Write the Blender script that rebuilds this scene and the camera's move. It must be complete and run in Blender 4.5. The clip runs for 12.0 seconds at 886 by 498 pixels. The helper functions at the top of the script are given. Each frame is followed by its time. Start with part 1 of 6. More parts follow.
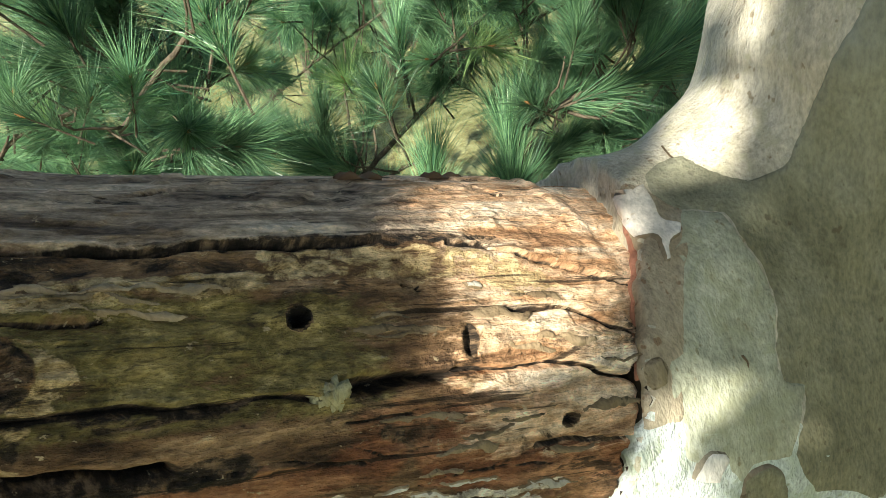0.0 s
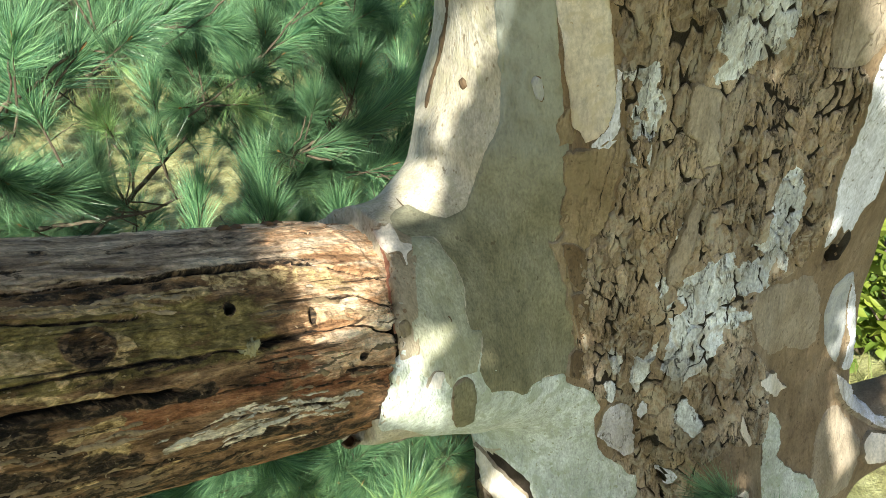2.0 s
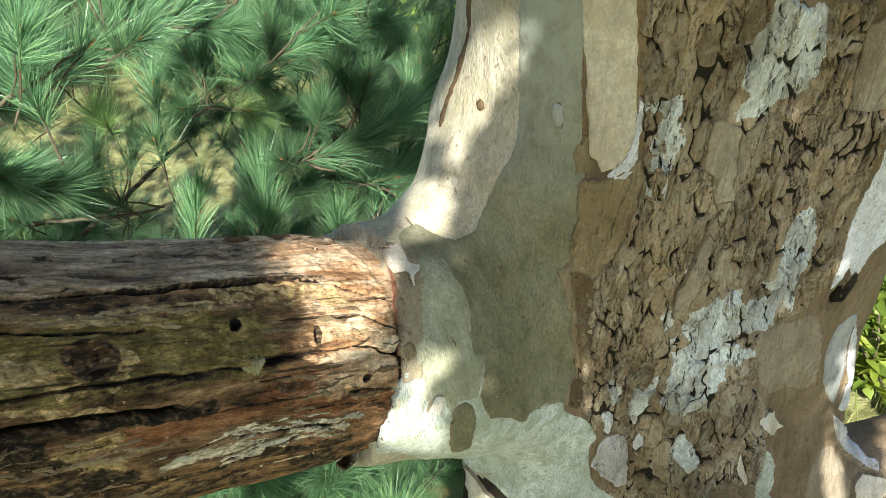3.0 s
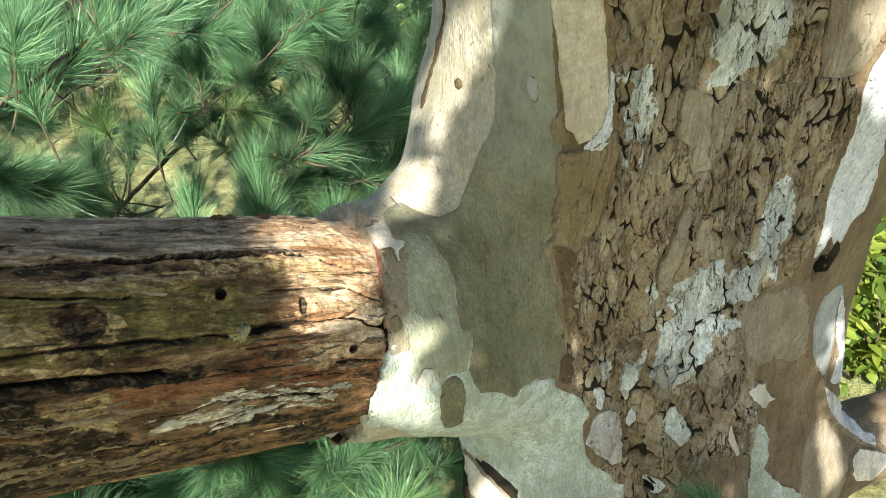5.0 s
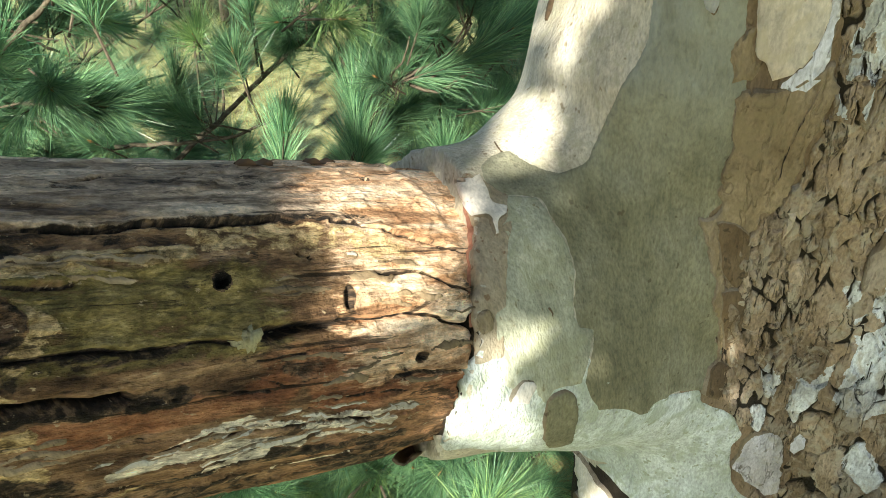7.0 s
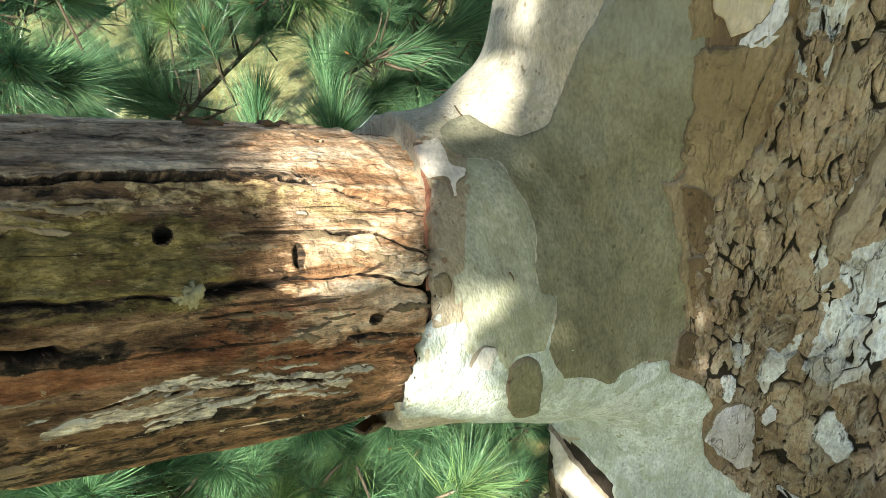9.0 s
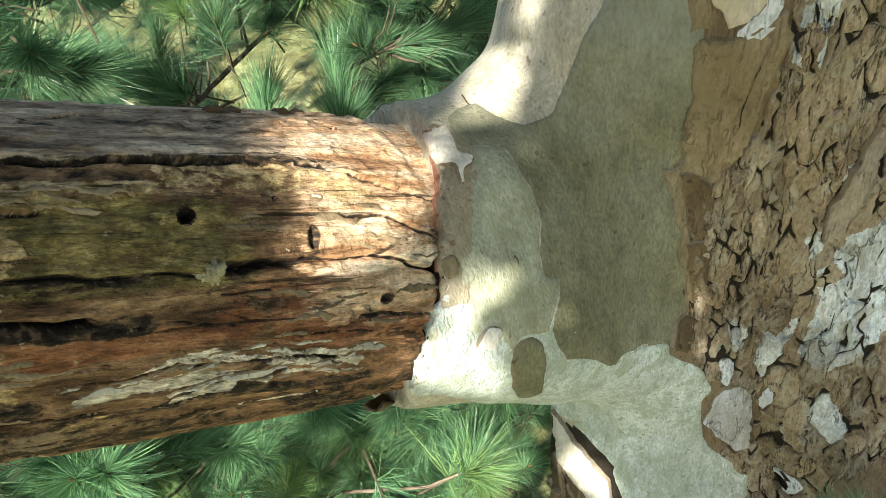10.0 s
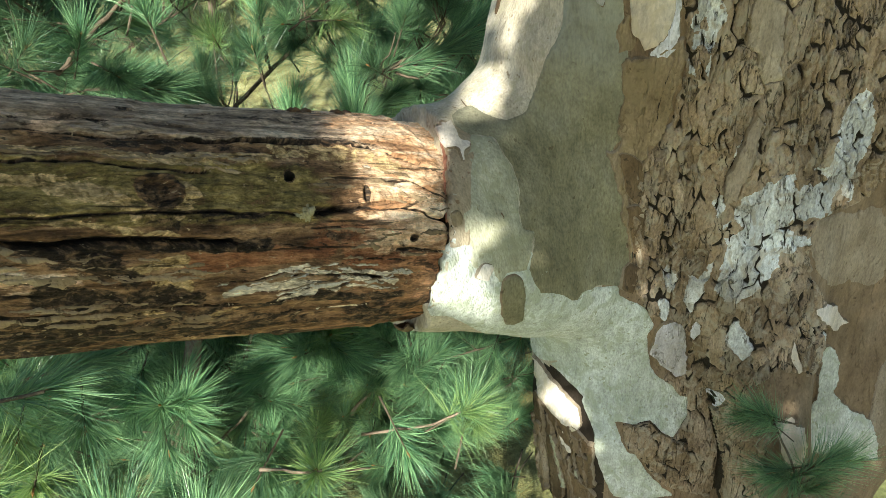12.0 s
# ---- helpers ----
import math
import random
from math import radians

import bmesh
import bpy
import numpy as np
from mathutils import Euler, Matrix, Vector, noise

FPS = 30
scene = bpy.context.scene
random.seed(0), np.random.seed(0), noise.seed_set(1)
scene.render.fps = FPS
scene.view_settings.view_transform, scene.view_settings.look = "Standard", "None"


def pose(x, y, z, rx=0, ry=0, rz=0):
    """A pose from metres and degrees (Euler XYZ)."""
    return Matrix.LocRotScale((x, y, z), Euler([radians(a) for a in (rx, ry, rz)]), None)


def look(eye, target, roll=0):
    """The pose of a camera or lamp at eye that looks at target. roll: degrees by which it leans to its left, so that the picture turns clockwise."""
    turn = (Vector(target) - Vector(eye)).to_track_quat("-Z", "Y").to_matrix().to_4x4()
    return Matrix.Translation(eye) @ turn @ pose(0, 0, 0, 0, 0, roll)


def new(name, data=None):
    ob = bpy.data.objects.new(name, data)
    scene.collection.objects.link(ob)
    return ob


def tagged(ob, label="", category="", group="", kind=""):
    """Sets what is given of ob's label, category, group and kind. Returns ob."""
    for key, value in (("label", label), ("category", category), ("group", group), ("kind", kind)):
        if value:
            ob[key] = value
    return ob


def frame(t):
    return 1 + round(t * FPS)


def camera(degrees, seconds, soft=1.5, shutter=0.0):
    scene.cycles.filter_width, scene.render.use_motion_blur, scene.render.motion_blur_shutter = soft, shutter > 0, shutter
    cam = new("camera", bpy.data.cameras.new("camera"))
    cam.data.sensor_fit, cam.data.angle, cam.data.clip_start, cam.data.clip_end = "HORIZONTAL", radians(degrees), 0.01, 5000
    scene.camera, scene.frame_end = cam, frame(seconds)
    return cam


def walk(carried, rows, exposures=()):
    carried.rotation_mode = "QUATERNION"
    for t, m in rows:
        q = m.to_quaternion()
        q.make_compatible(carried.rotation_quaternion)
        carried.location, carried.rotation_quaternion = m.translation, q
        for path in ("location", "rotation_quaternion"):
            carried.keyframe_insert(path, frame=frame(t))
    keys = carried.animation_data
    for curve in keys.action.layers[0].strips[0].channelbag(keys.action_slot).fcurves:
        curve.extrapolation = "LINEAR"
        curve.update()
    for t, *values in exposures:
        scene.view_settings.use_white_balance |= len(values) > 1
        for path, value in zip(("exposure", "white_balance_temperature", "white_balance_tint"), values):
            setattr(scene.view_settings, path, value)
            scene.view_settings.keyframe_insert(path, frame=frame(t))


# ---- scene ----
cam = camera(55.6, 12.0, 0.75)
PATH = [
    (0, (0.211, 0.203, 1.515), (-0.108, 1.872, 0.462), -15.2),
    (0.5, (0.221, 0.181, 1.583), (0.332, 1.83, 0.456), -8.9),
    (1, (0.181, 0.055, 1.672), (0.507, 1.637, 0.494), -6.2),
    (1.5, (0.138, -0.061, 1.739), (0.498, 1.527, 0.577), -5.5),
    (2, (0.132, -0.083, 1.735), (0.515, 1.51, 0.588), -5.0),
    (2.5, (0.121, -0.064, 1.737), (0.525, 1.532, 0.602), -3.4),
    (3, (0.114, -0.058, 1.737), (0.535, 1.54, 0.61), -1.2),
    (3.2, (0.119, -0.058, 1.738), (0.546, 1.54, 0.614), -1.1),
    (4.8, (0.118, -0.124, 1.718), (0.526, 1.494, 0.615), -3.2),
    (5, (0.129, -0.104, 1.716), (0.533, 1.516, 0.614), -3.4),
    (5.5, (0.139, -0.009, 1.695), (0.43, 1.636, 0.594), -5.6),
    (6, (0.175, 0.058, 1.651), (0.351, 1.722, 0.555), -5.8),
    (6.5, (0.185, 0.095, 1.636), (0.324, 1.732, 0.495), -5.4),
    (7, (0.196, 0.111, 1.606), (0.265, 1.691, 0.382), -6.3),
    (7.5, (0.214, 0.107, 1.588), (0.291, 1.679, 0.354), -6.3),
    (7.7, (0.217, 0.101, 1.583), (0.293, 1.675, 0.352), -6.3),
    (9.3, (0.22, 0.101, 1.577), (0.302, 1.669, 0.339), -6.4),
    (9.5, (0.218, 0.089, 1.572), (0.295, 1.653, 0.328), -6.4),
    (10, (0.214, 0.077, 1.589), (0.287, 1.639, 0.343), -6.4),
    (10.5, (0.204, -0.003, 1.615), (0.309, 1.555, 0.366), -5.9),
    (11, (0.162, -0.103, 1.691), (0.288, 1.467, 0.459), -5.7),
    (11.5, (0.117, -0.203, 1.721), (0.237, 1.38, 0.505), -5.5),
    (12, (0.169, -0.173, 1.71), (0.284, 1.411, 0.494), -6.5),
]
walk(cam, [(t, look(eye, target, roll)) for t, eye, target, roll in PATH], exposures=[(t, 1.38 + e, 6650, 0) for t, e in ((0.0, -0.12), (0.5, 0.05), (1.0, 0.18), (1.5, 0.08), (2.5, -0.04), (3.0, -0.06), (5.0, -0.02), (5.5, 0.0), (6.5, 0.15), (7.5, 0.10), (9.5, 0.05), (11.0, 0.10), (11.5, 0.24), (12.0, -0.10))])

# ---- light ----
SUN_AZ, SUN_EL = -164.0, 38.0          # compass of the sun (degrees from +y towards +x) and its height


def sun_dir():
    a, e = radians(SUN_AZ), radians(SUN_EL)
    return Vector((math.sin(a) * math.cos(e), math.cos(a) * math.cos(e), math.sin(e)))


world = bpy.data.worlds.new("sky")
scene.world = world
world.use_nodes = True
wt = world.node_tree
sky = wt.nodes.new("ShaderNodeTexSky")
sky.sky_type, sky.sun_disc = "NISHITA", False
sky.sun_elevation, sky.sun_rotation = radians(SUN_EL), radians(SUN_AZ)
wt.links.new(sky.outputs[0], wt.nodes["Background"].inputs[0])
wt.nodes["Background"].inputs[1].default_value = 0.08
lamp = bpy.data.lights.new("sun", "SUN")
lamp.energy, lamp.angle, lamp.color = 5.0, radians(0.53), (1.0, 0.95, 0.86)
sun = new("sun", lamp)
sun.matrix_world = look(sun_dir() * 20, (0, 0, 0))


# ---- form of the tree ----
def smin(a, b, k):
    h = np.clip(0.5 + 0.5 * (b - a) / k, 0, 1)
    return b + (a - b) * h - k * h * (1 - h)


def sstep(a, b, x):
    t = np.clip((x - a) / (b - a), 0, 1)
    return t * t * (3 - 2 * t)


LIMB_A = np.array((0.23, 0.70259, 1.08465))      # a point of the dead limb's axis, inside the collar
LIMB_D = np.array((-1.0, -0.71921, 0.68346)); LIMB_D /= np.linalg.norm(LIMB_D)
LIMB_U = np.cross(LIMB_D, (0, 0, 1)); LIMB_U /= np.linalg.norm(LIMB_U)
LIMB_U = -LIMB_U if LIMB_U[1] > 0 else LIMB_U    # the limb's open side
LIMB_V = np.cross(LIMB_D, LIMB_U)
LIMB_V = -LIMB_V if LIMB_V[2] < 0 else LIMB_V    # its upper side


def limb_radius(s):
    return 0.12537 - 0.0312 * s


def collar_end(ph):
    """How far along the limb the living collar reaches, by the angle round the limb in degrees."""
    return 0.116 - 0.052 * np.clip((ph - 30) / 60, 0, 1) ** 1.2 - 0.016 * np.clip((-8 - ph) / 28, 0, 1) - 0.05 * np.clip((-32 - ph) / 28, 0, 1) + 0.0022 * np.sin(ph * 0.31) + 0.0016 * np.sin(ph * 0.83 + 1)


def tree_sdf(p):
    """Signed distance to the living tree: a ridged trunk that flares into the collar of the dead limb."""
    x, y, z = p[..., 0], p[..., 1], p[..., 2]
    dz = np.clip(z - 1.1, -0.47, 0.5)
    cx = 0.6815 + 0.0296 * dz + 0.025 * dz * dz
    cy = 0.7806 + 0.106 * dz - 0.3472 * dz * dz
    th = np.arctan2(y - cy, x - cx)
    fade = sstep(0.1, 0.5, z) * sstep(2.3, 1.65, z)
    r = (0.2149 + 0.1284 * dz + 0.0288 * dz * dz + 0.05 * sstep(1.7, 2.4, z) * -1 + 0.14 * sstep(0.5, -0.05, z)
         + fade * ((0.0821 - 0.0012 * dz) * np.cos(2 * th) + (-0.0316 + 0.0053 * dz) * np.sin(2 * th)
                   + (0.0279 - 0.0396 * dz) * np.cos(3 * th) + (0.0323 - 0.1707 * dz) * np.sin(3 * th)))
    d = np.hypot(x - cx, y - cy) - r
    q = p - LIMB_A
    s, u, v = q @ LIMB_D, q @ LIMB_U, q @ LIMB_V
    g = np.clip(0.1 - s, 0, 0.5)
    a, b = u - 0.1388 * g, v + 0.0502 * g
    stub = np.hypot(a, b * (1 - 0.1908 * g)) - (0.128 + 0.0147 * g)
    stub = np.where(s < -0.40, np.hypot(np.clip(stub, 0, None), s + 0.40), stub)
    stub = np.maximum(stub, s - collar_end(np.degrees(np.arctan2(v, u))))
    d = smin(d, stub, np.maximum(0.1922 * (1 + 0.8787 * np.clip((z - 1.1) / 0.2, -1, 1)), 0.11))
    w = p - np.array((0.78, 0.80, 0.446))
    way = np.array((0.906, -0.208, 0.368))
    t = np.clip(w @ way, 0, 0.55)
    side = np.linalg.norm(w - t[..., None] * way, axis=-1) - (0.090 - 0.05 * t)
    d = smin(d, side, 0.11)
    e = (p - np.array((0.8186, 0.640, 1.071))) / np.array((0.011, 0.022, 0.026))
    d = np.maximum(d, (1 - np.linalg.norm(e, axis=-1)) * 0.011)
    d = np.maximum(d, z - 3.3)
    return d + 0.0022 * np.sin(31 * x + 9 * z) * np.sin(27 * z + 5 * y) + 0.0012 * np.sin(71 * x + 3) * np.sin(53 * z + 40 * y)


def surface_nets(f, lo, hi, step):
    """Vertices and quads of the zero surface of f in a box."""
    ax = [np.arange(lo[i], hi[i] + step, step) for i in range(3)]
    n = [len(a) for a in ax]
    g = np.stack(np.meshgrid(*ax, indexing="ij"), -1)
    v = np.empty(n)
    for i in range(n[0]):
        v[i] = f(g[i])
    sg = v < 0
    acc = np.zeros((n[0] - 1, n[1] - 1, n[2] - 1, 3))
    cnt = np.zeros(acc.shape[:3])
    corner = lambda a, o: a[o[0]:o[0] + n[0] - 1, o[1]:o[1] + n[1] - 1, o[2]:o[2] + n[2] - 1]
    for axis in range(3):
        for o1 in (0, 1):
            for o2 in (0, 1):
                o = [0, 0, 0]
                o[(axis + 1) % 3], o[(axis + 2) % 3] = o1, o2
                e = list(o); e[axis] = 1
                a, b = corner(v, o), corner(v, e)
                m = (a < 0) != (b < 0)
                t = np.where(m, a / np.where(m, a - b, 1), 0)
                for k in range(3):
                    acc[..., k] += np.where(m, t if k == axis else o[k], 0)
                cnt += m
    use = cnt > 0
    idx = -np.ones(cnt.shape, int)
    idx[use] = np.arange(use.sum())
    cell = np.argwhere(use)
    verts = np.array(lo) + (cell + acc[use] / cnt[use][:, None]) * step
    quads = []
    for axis in range(3):
        b1, b2 = (axis + 1) % 3, (axis + 2) % 3
        sl0, sl1 = [slice(None)] * 3, [slice(None)] * 3
        sl0[axis], sl1[axis] = slice(0, -1), slice(1, None)
        m = sg[tuple(sl0)] != sg[tuple(sl1)]
        c = np.argwhere(m)
        c = c[(c[:, b1] > 0) & (c[:, b2] > 0) & (c[:, b1] < n[b1] - 1) & (c[:, b2] < n[b2] - 1)]
        inside = sg[tuple(c.T)]
        q = []
        for d1, d2 in ((1, 1), (0, 1), (0, 0), (1, 0)):
            k = c.copy()
            k[:, b1] -= d1
            k[:, b2] -= d2
            q.append(idx[tuple(k.T)])
        q = np.stack(q, 1)
        q[~inside] = q[~inside][:, ::-1]
        quads.append(q)
    return verts, np.concatenate(quads)


def grad(f, p, e=0.002):
    g = np.stack([f(p + e * np.eye(3)[i]) - f(p - e * np.eye(3)[i]) for i in range(3)], -1)
    return g / np.maximum(np.linalg.norm(g, axis=-1, keepdims=True), 1e-9)


def mesh_from(name, verts, faces, smooth=True):
    me = bpy.data.meshes.new(name)
    me.from_pydata([tuple(v) for v in verts], [], [tuple(int(i) for i in f) for f in faces])
    me.polygons.foreach_set("use_smooth", [smooth] * len(me.polygons))
    me.update()
    return me

# ---- materials ----
def nodes(name):
    m = bpy.data.materials.new(name)
    m.use_nodes = True
    t = m.node_tree
    return m, t, t.nodes["Principled BSDF"]


def noise_tex(t, vec, scale, detail=4.0, rough=0.55, dist=0.0):
    n = t.nodes.new("ShaderNodeTexNoise")
    n.inputs["Scale"].default_value = scale
    n.inputs["Detail"].default_value = detail
    n.inputs["Roughness"].default_value = rough
    n.inputs["Distortion"].default_value = dist
    t.links.new(vec, n.inputs["Vector"])
    return n.outputs[0]


def ramp(t, fac, stops, constant=False):
    n = t.nodes.new("ShaderNodeValToRGB")
    if constant:
        n.color_ramp.interpolation = "CONSTANT"
    el = n.color_ramp.elements
    while len(el) < len(stops):
        el.new(0.5)
    for e, (p, c) in zip(el, stops):
        e.position, e.color = p, (*c, 1) if len(c) == 3 else c
    t.links.new(fac, n.inputs[0])
    return n.outputs[0]


def grey(v):
    return (v, v, v)


def mix(t, fac, a, b, mode="MIX"):
    n = t.nodes.new("ShaderNodeMix")
    n.data_type, n.blend_type = "RGBA", mode
    for val, sock in ((fac, n.inputs[0]), (a, n.inputs[6]), (b, n.inputs[7])):
        if isinstance(val, bpy.types.NodeSocket):
            t.links.new(val, sock)
        elif isinstance(val, tuple):
            sock.default_value = (*val, 1)
        else:
            sock.default_value = val
    return n.outputs[2]


def stretched(t, scale):
    tc = t.nodes.new("ShaderNodeTexCoord")
    mp = t.nodes.new("ShaderNodeMapping")
    mp.inputs["Scale"].default_value = scale
    t.links.new(tc.outputs["Object"], mp.inputs[0])
    return mp.outputs[0]


def bumped(t, bsdf, sources, dist=0.002):
    """Chain of bumps from (height socket, strength)."""
    last = None
    for h, s in sources:
        b = t.nodes.new("ShaderNodeBump")
        b.inputs["Strength"].default_value = s
        b.inputs["Distance"].default_value = dist
        t.links.new(h, b.inputs["Height"])
        if last:
            t.links.new(last, b.inputs["Normal"])
        last = b.outputs[0]
    t.links.new(last, bsdf.inputs["Normal"])


def object_shift(t, col, low, high):
    """Makes alike pieces differ in lightness."""
    info = t.nodes.new("ShaderNodeObjectInfo")
    f = ramp(t, info.outputs["Random"], [(0, grey(low)), (1, grey(high))])
    return mix(t, 1.0, col, f, "MULTIPLY")


def bark_material(name, dark, main, light, speck, rough=0.75, speck_at=0.64, vary=(1, 1), bump=0.5, fine=0.5, cracks=0.0, blot=None, upper_tint=None, bleached=None):
    """Smooth or scaly bark: cloudy patches, fine upright grain, small dark specks and dents."""
    dark, main, light = (tuple(a * k for a, k in zip(c, (1.03, 1.0, 1.10))) for c in (dark, main, light))
    m, t, b = nodes(name)
    v = stretched(t, (1, 1, 0.55))
    big = noise_tex(t, v, 14, 5, 0.6, 0.4)
    mid = noise_tex(t, v, 60, 6, 0.65)
    small = noise_tex(t, stretched(t, (1, 1, 0.4)), 420, 3, 0.6)
    run = noise_tex(t, stretched(t, (1, 1, 0.10)), 95, 5, 0.6, 0.6)
    cloud = noise_tex(t, stretched(t, (1, 1, 0.8)), 5.5, 4, 0.6, 0.3)
    col = ramp(t, big, [(0.28, dark), (0.5, main), (0.72, light)])
    if bleached:                         # a colour layer: red for the shade painted into open cracks, green for bleached faces
        layer = t.nodes.new("ShaderNodeVertexColor")
        layer.layer_name = "shade_and_wear"
        shade_and_wear = t.nodes.new("ShaderNodeSeparateColor")
        t.links.new(layer.outputs[0], shade_and_wear.inputs[0])
        edge = t.nodes.new("ShaderNodeMath")
        edge.operation = "ADD"
        t.links.new(shade_and_wear.outputs[1], edge.inputs[0])
        t.links.new(noise_tex(t, v, 190, 4, 0.65), edge.inputs[1])
        col = mix(t, ramp(t, edge.outputs[0], [(0.94, grey(0)), (1.02, grey(1))]), col, ramp(t, big, list(zip((0.28, 0.5, 0.72), bleached))))
    col = mix(t, 0.75, col, ramp(t, mid, [(0.3, grey(0.70)), (0.5, grey(1.0)), (0.72, grey(1.18))]), "MULTIPLY")
    col = mix(t, 0.7, col, ramp(t, run, [(0.3, grey(0.74)), (0.5, grey(1.0)), (0.7, grey(1.16))]), "MULTIPLY")
    col = mix(t, 0.8, col, ramp(t, cloud, [(0.3, (0.80, 0.78, 0.72)), (0.5, grey(1.0)), (0.7, (1.12, 1.13, 1.16))]), "MULTIPLY")
    col = mix(t, fine, col, ramp(t, small, [(0.32, grey(0.62)), (0.52, grey(1.0)), (0.72, grey(1.32))]), "MULTIPLY")
    spots = noise_tex(t, stretched(t, (1, 1, 0.7)), 150, 2, 0.5)
    col = mix(t, ramp(t, spots, [(speck_at, grey(0)), (speck_at + 0.05, grey(0.75))]), col, speck)
    heights = [(mid, bump), (small, bump * 0.5)]
    if blot:                             # islands of another shade, with a soft edge
        isle = noise_tex(t, stretched(t, (1, 1, 0.8)), 48, 5, 0.62, 0.9)
        col = mix(t, ramp(t, isle, [(0.50, grey(0)), (0.60, grey(0.65))]), col, blot)
        heights.append((isle, bump * 0.6))
    if upper_tint:                            # turns grey-green higher on the stem
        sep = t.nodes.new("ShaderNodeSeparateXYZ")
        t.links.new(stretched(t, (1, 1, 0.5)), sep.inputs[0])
        col = mix(t, mix(t, 1.0, ramp(t, sep.outputs[2], [(0.60, grey(0)), (0.73, grey(0.85))]), ramp(t, mid, [(0.35, grey(0.55)), (0.6, grey(1))]), "MULTIPLY"), col, upper_tint)
    if cracks:
        line = noise_tex(t, stretched(t, (1, 1, 0.22)), 42, 4, 0.62, 0.4)
        line = ramp(t, line, [(0.478, grey(0)), (0.5, grey(1)), (0.522, grey(0))])
        gate = mix(t, 1.0, line, ramp(t, mid, [(0.42, grey(0)), (0.55, grey(cracks))]), "MULTIPLY")
        col = mix(t, gate, col, speck)
        heights.append((ramp(t, gate, [(0.0, grey(1)), (0.8, grey(0))]), 0.8))
    if vary != (1, 1):
        col = object_shift(t, col, *vary)
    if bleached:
        col = mix(t, ramp(t, shade_and_wear.outputs[0], [(0.54, grey(0)), (0.86, grey(1))]), col, (0.018, 0.013, 0.008))
    t.links.new(col, b.inputs["Base Color"])
    b.inputs["Roughness"].default_value = rough
    b.inputs["Specular IOR Level"].default_value = 0.3
    bumped(t, b, heights, 0.003)
    return m


PALE = bark_material("pale_bark", (0.34, 0.300, 0.205), (0.50, 0.462, 0.345), (0.63, 0.595, 0.470), (0.20, 0.145, 0.085), speck_at=0.655, fine=0.7, bump=1.0, blot=(0.41, 0.372, 0.262))
MINT = bark_material("mint_bark", (0.43, 0.485, 0.395), (0.60, 0.655, 0.570), (0.73, 0.775, 0.71), (0.30, 0.32, 0.21), speck_at=0.64, bump=1.6, fine=0.7, blot=(0.40, 0.44, 0.335))
OLIVE = bark_material("olive_bark", (0.150, 0.140, 0.076), (0.212, 0.202, 0.120), (0.275, 0.268, 0.178), (0.10, 0.08, 0.045), speck_at=0.68, fine=0.75, bump=0.8, upper_tint=(0.41, 0.435, 0.405))
SAGE = bark_material("sage_bark", (0.28, 0.275, 0.175), (0.37, 0.375, 0.26), (0.47, 0.48, 0.36), (0.20, 0.16, 0.09), speck_at=0.67, fine=0.65, bump=0.8, blot=(0.33, 0.325, 0.22))
RUST = bark_material("rust_bark", (0.20, 0.085, 0.050), (0.34, 0.155, 0.095), (0.44, 0.26, 0.17), (0.12, 0.055, 0.03))
CREAM = bark_material("cream_bark", (0.60, 0.54, 0.43), (0.70, 0.65, 0.55), (0.76, 0.72, 0.63), (0.45, 0.36, 0.25), speck_at=0.73)
UMBER = bark_material("umber_bark", (0.075, 0.048, 0.024), (0.135, 0.092, 0.048), (0.21, 0.155, 0.088), (0.04, 0.027, 0.017), vary=(0.75, 1.2), bump=0.9, cracks=0.3)
BUFF = bark_material("buff_bark", (0.50, 0.425, 0.305), (0.63, 0.572, 0.445), (0.71, 0.67, 0.565), (0.34, 0.22, 0.10), speck_at=0.72, fine=0.45, blot=(0.55, 0.47, 0.34))
TAN = bark_material("tan_bark", (0.190, 0.140, 0.072), (0.295, 0.230, 0.135), (0.39, 0.32, 0.21), (0.11, 0.075, 0.04), speck_at=0.68, fine=0.6, bump=0.8, cracks=0.5, blot=(0.25, 0.195, 0.115))
ASH = bark_material("ash_bark", (0.36, 0.345, 0.315), (0.58, 0.575, 0.565), (0.74, 0.75, 0.765), (0.12, 0.095, 0.065), speck_at=0.66, vary=(0.86, 1.08), bump=0.9, fine=0.6, cracks=0.6, blot=(0.42, 0.385, 0.325))
WHITE = bark_material("white_bark", (0.50, 0.50, 0.48), (0.68, 0.70, 0.71), (0.78, 0.80, 0.83), (0.12, 0.10, 0.07), speck_at=0.65, fine=0.6, cracks=0.45)
PLATE = bark_material("bark_plates", (0.145, 0.102, 0.056), (0.300, 0.228, 0.140), (0.47, 0.388, 0.275), (0.040, 0.030, 0.019), rough=0.85, speck_at=0.67, vary=(0.76, 1.24), bump=1.3, fine=0.8, cracks=0.9, blot=(0.40, 0.352, 0.28), bleached=((0.38, 0.37, 0.36), (0.60, 0.61, 0.63), (0.76, 0.785, 0.83)))
# near-black inner bark, with the shade of cracks and gaps put into the colour
FISSURE_SHADE = bark_material("fissure_shade", (0.012, 0.009, 0.006), (0.026, 0.019, 0.012), (0.050, 0.038, 0.025), (0.01, 0.007, 0.005), rough=0.9, bump=1.0)
BROWN = bark_material("brown_bark", (0.145, 0.100, 0.056), (0.225, 0.165, 0.098), (0.31, 0.245, 0.160), (0.08, 0.052, 0.030), rough=0.8, speck_at=0.68, bump=0.9, cracks=0.45)
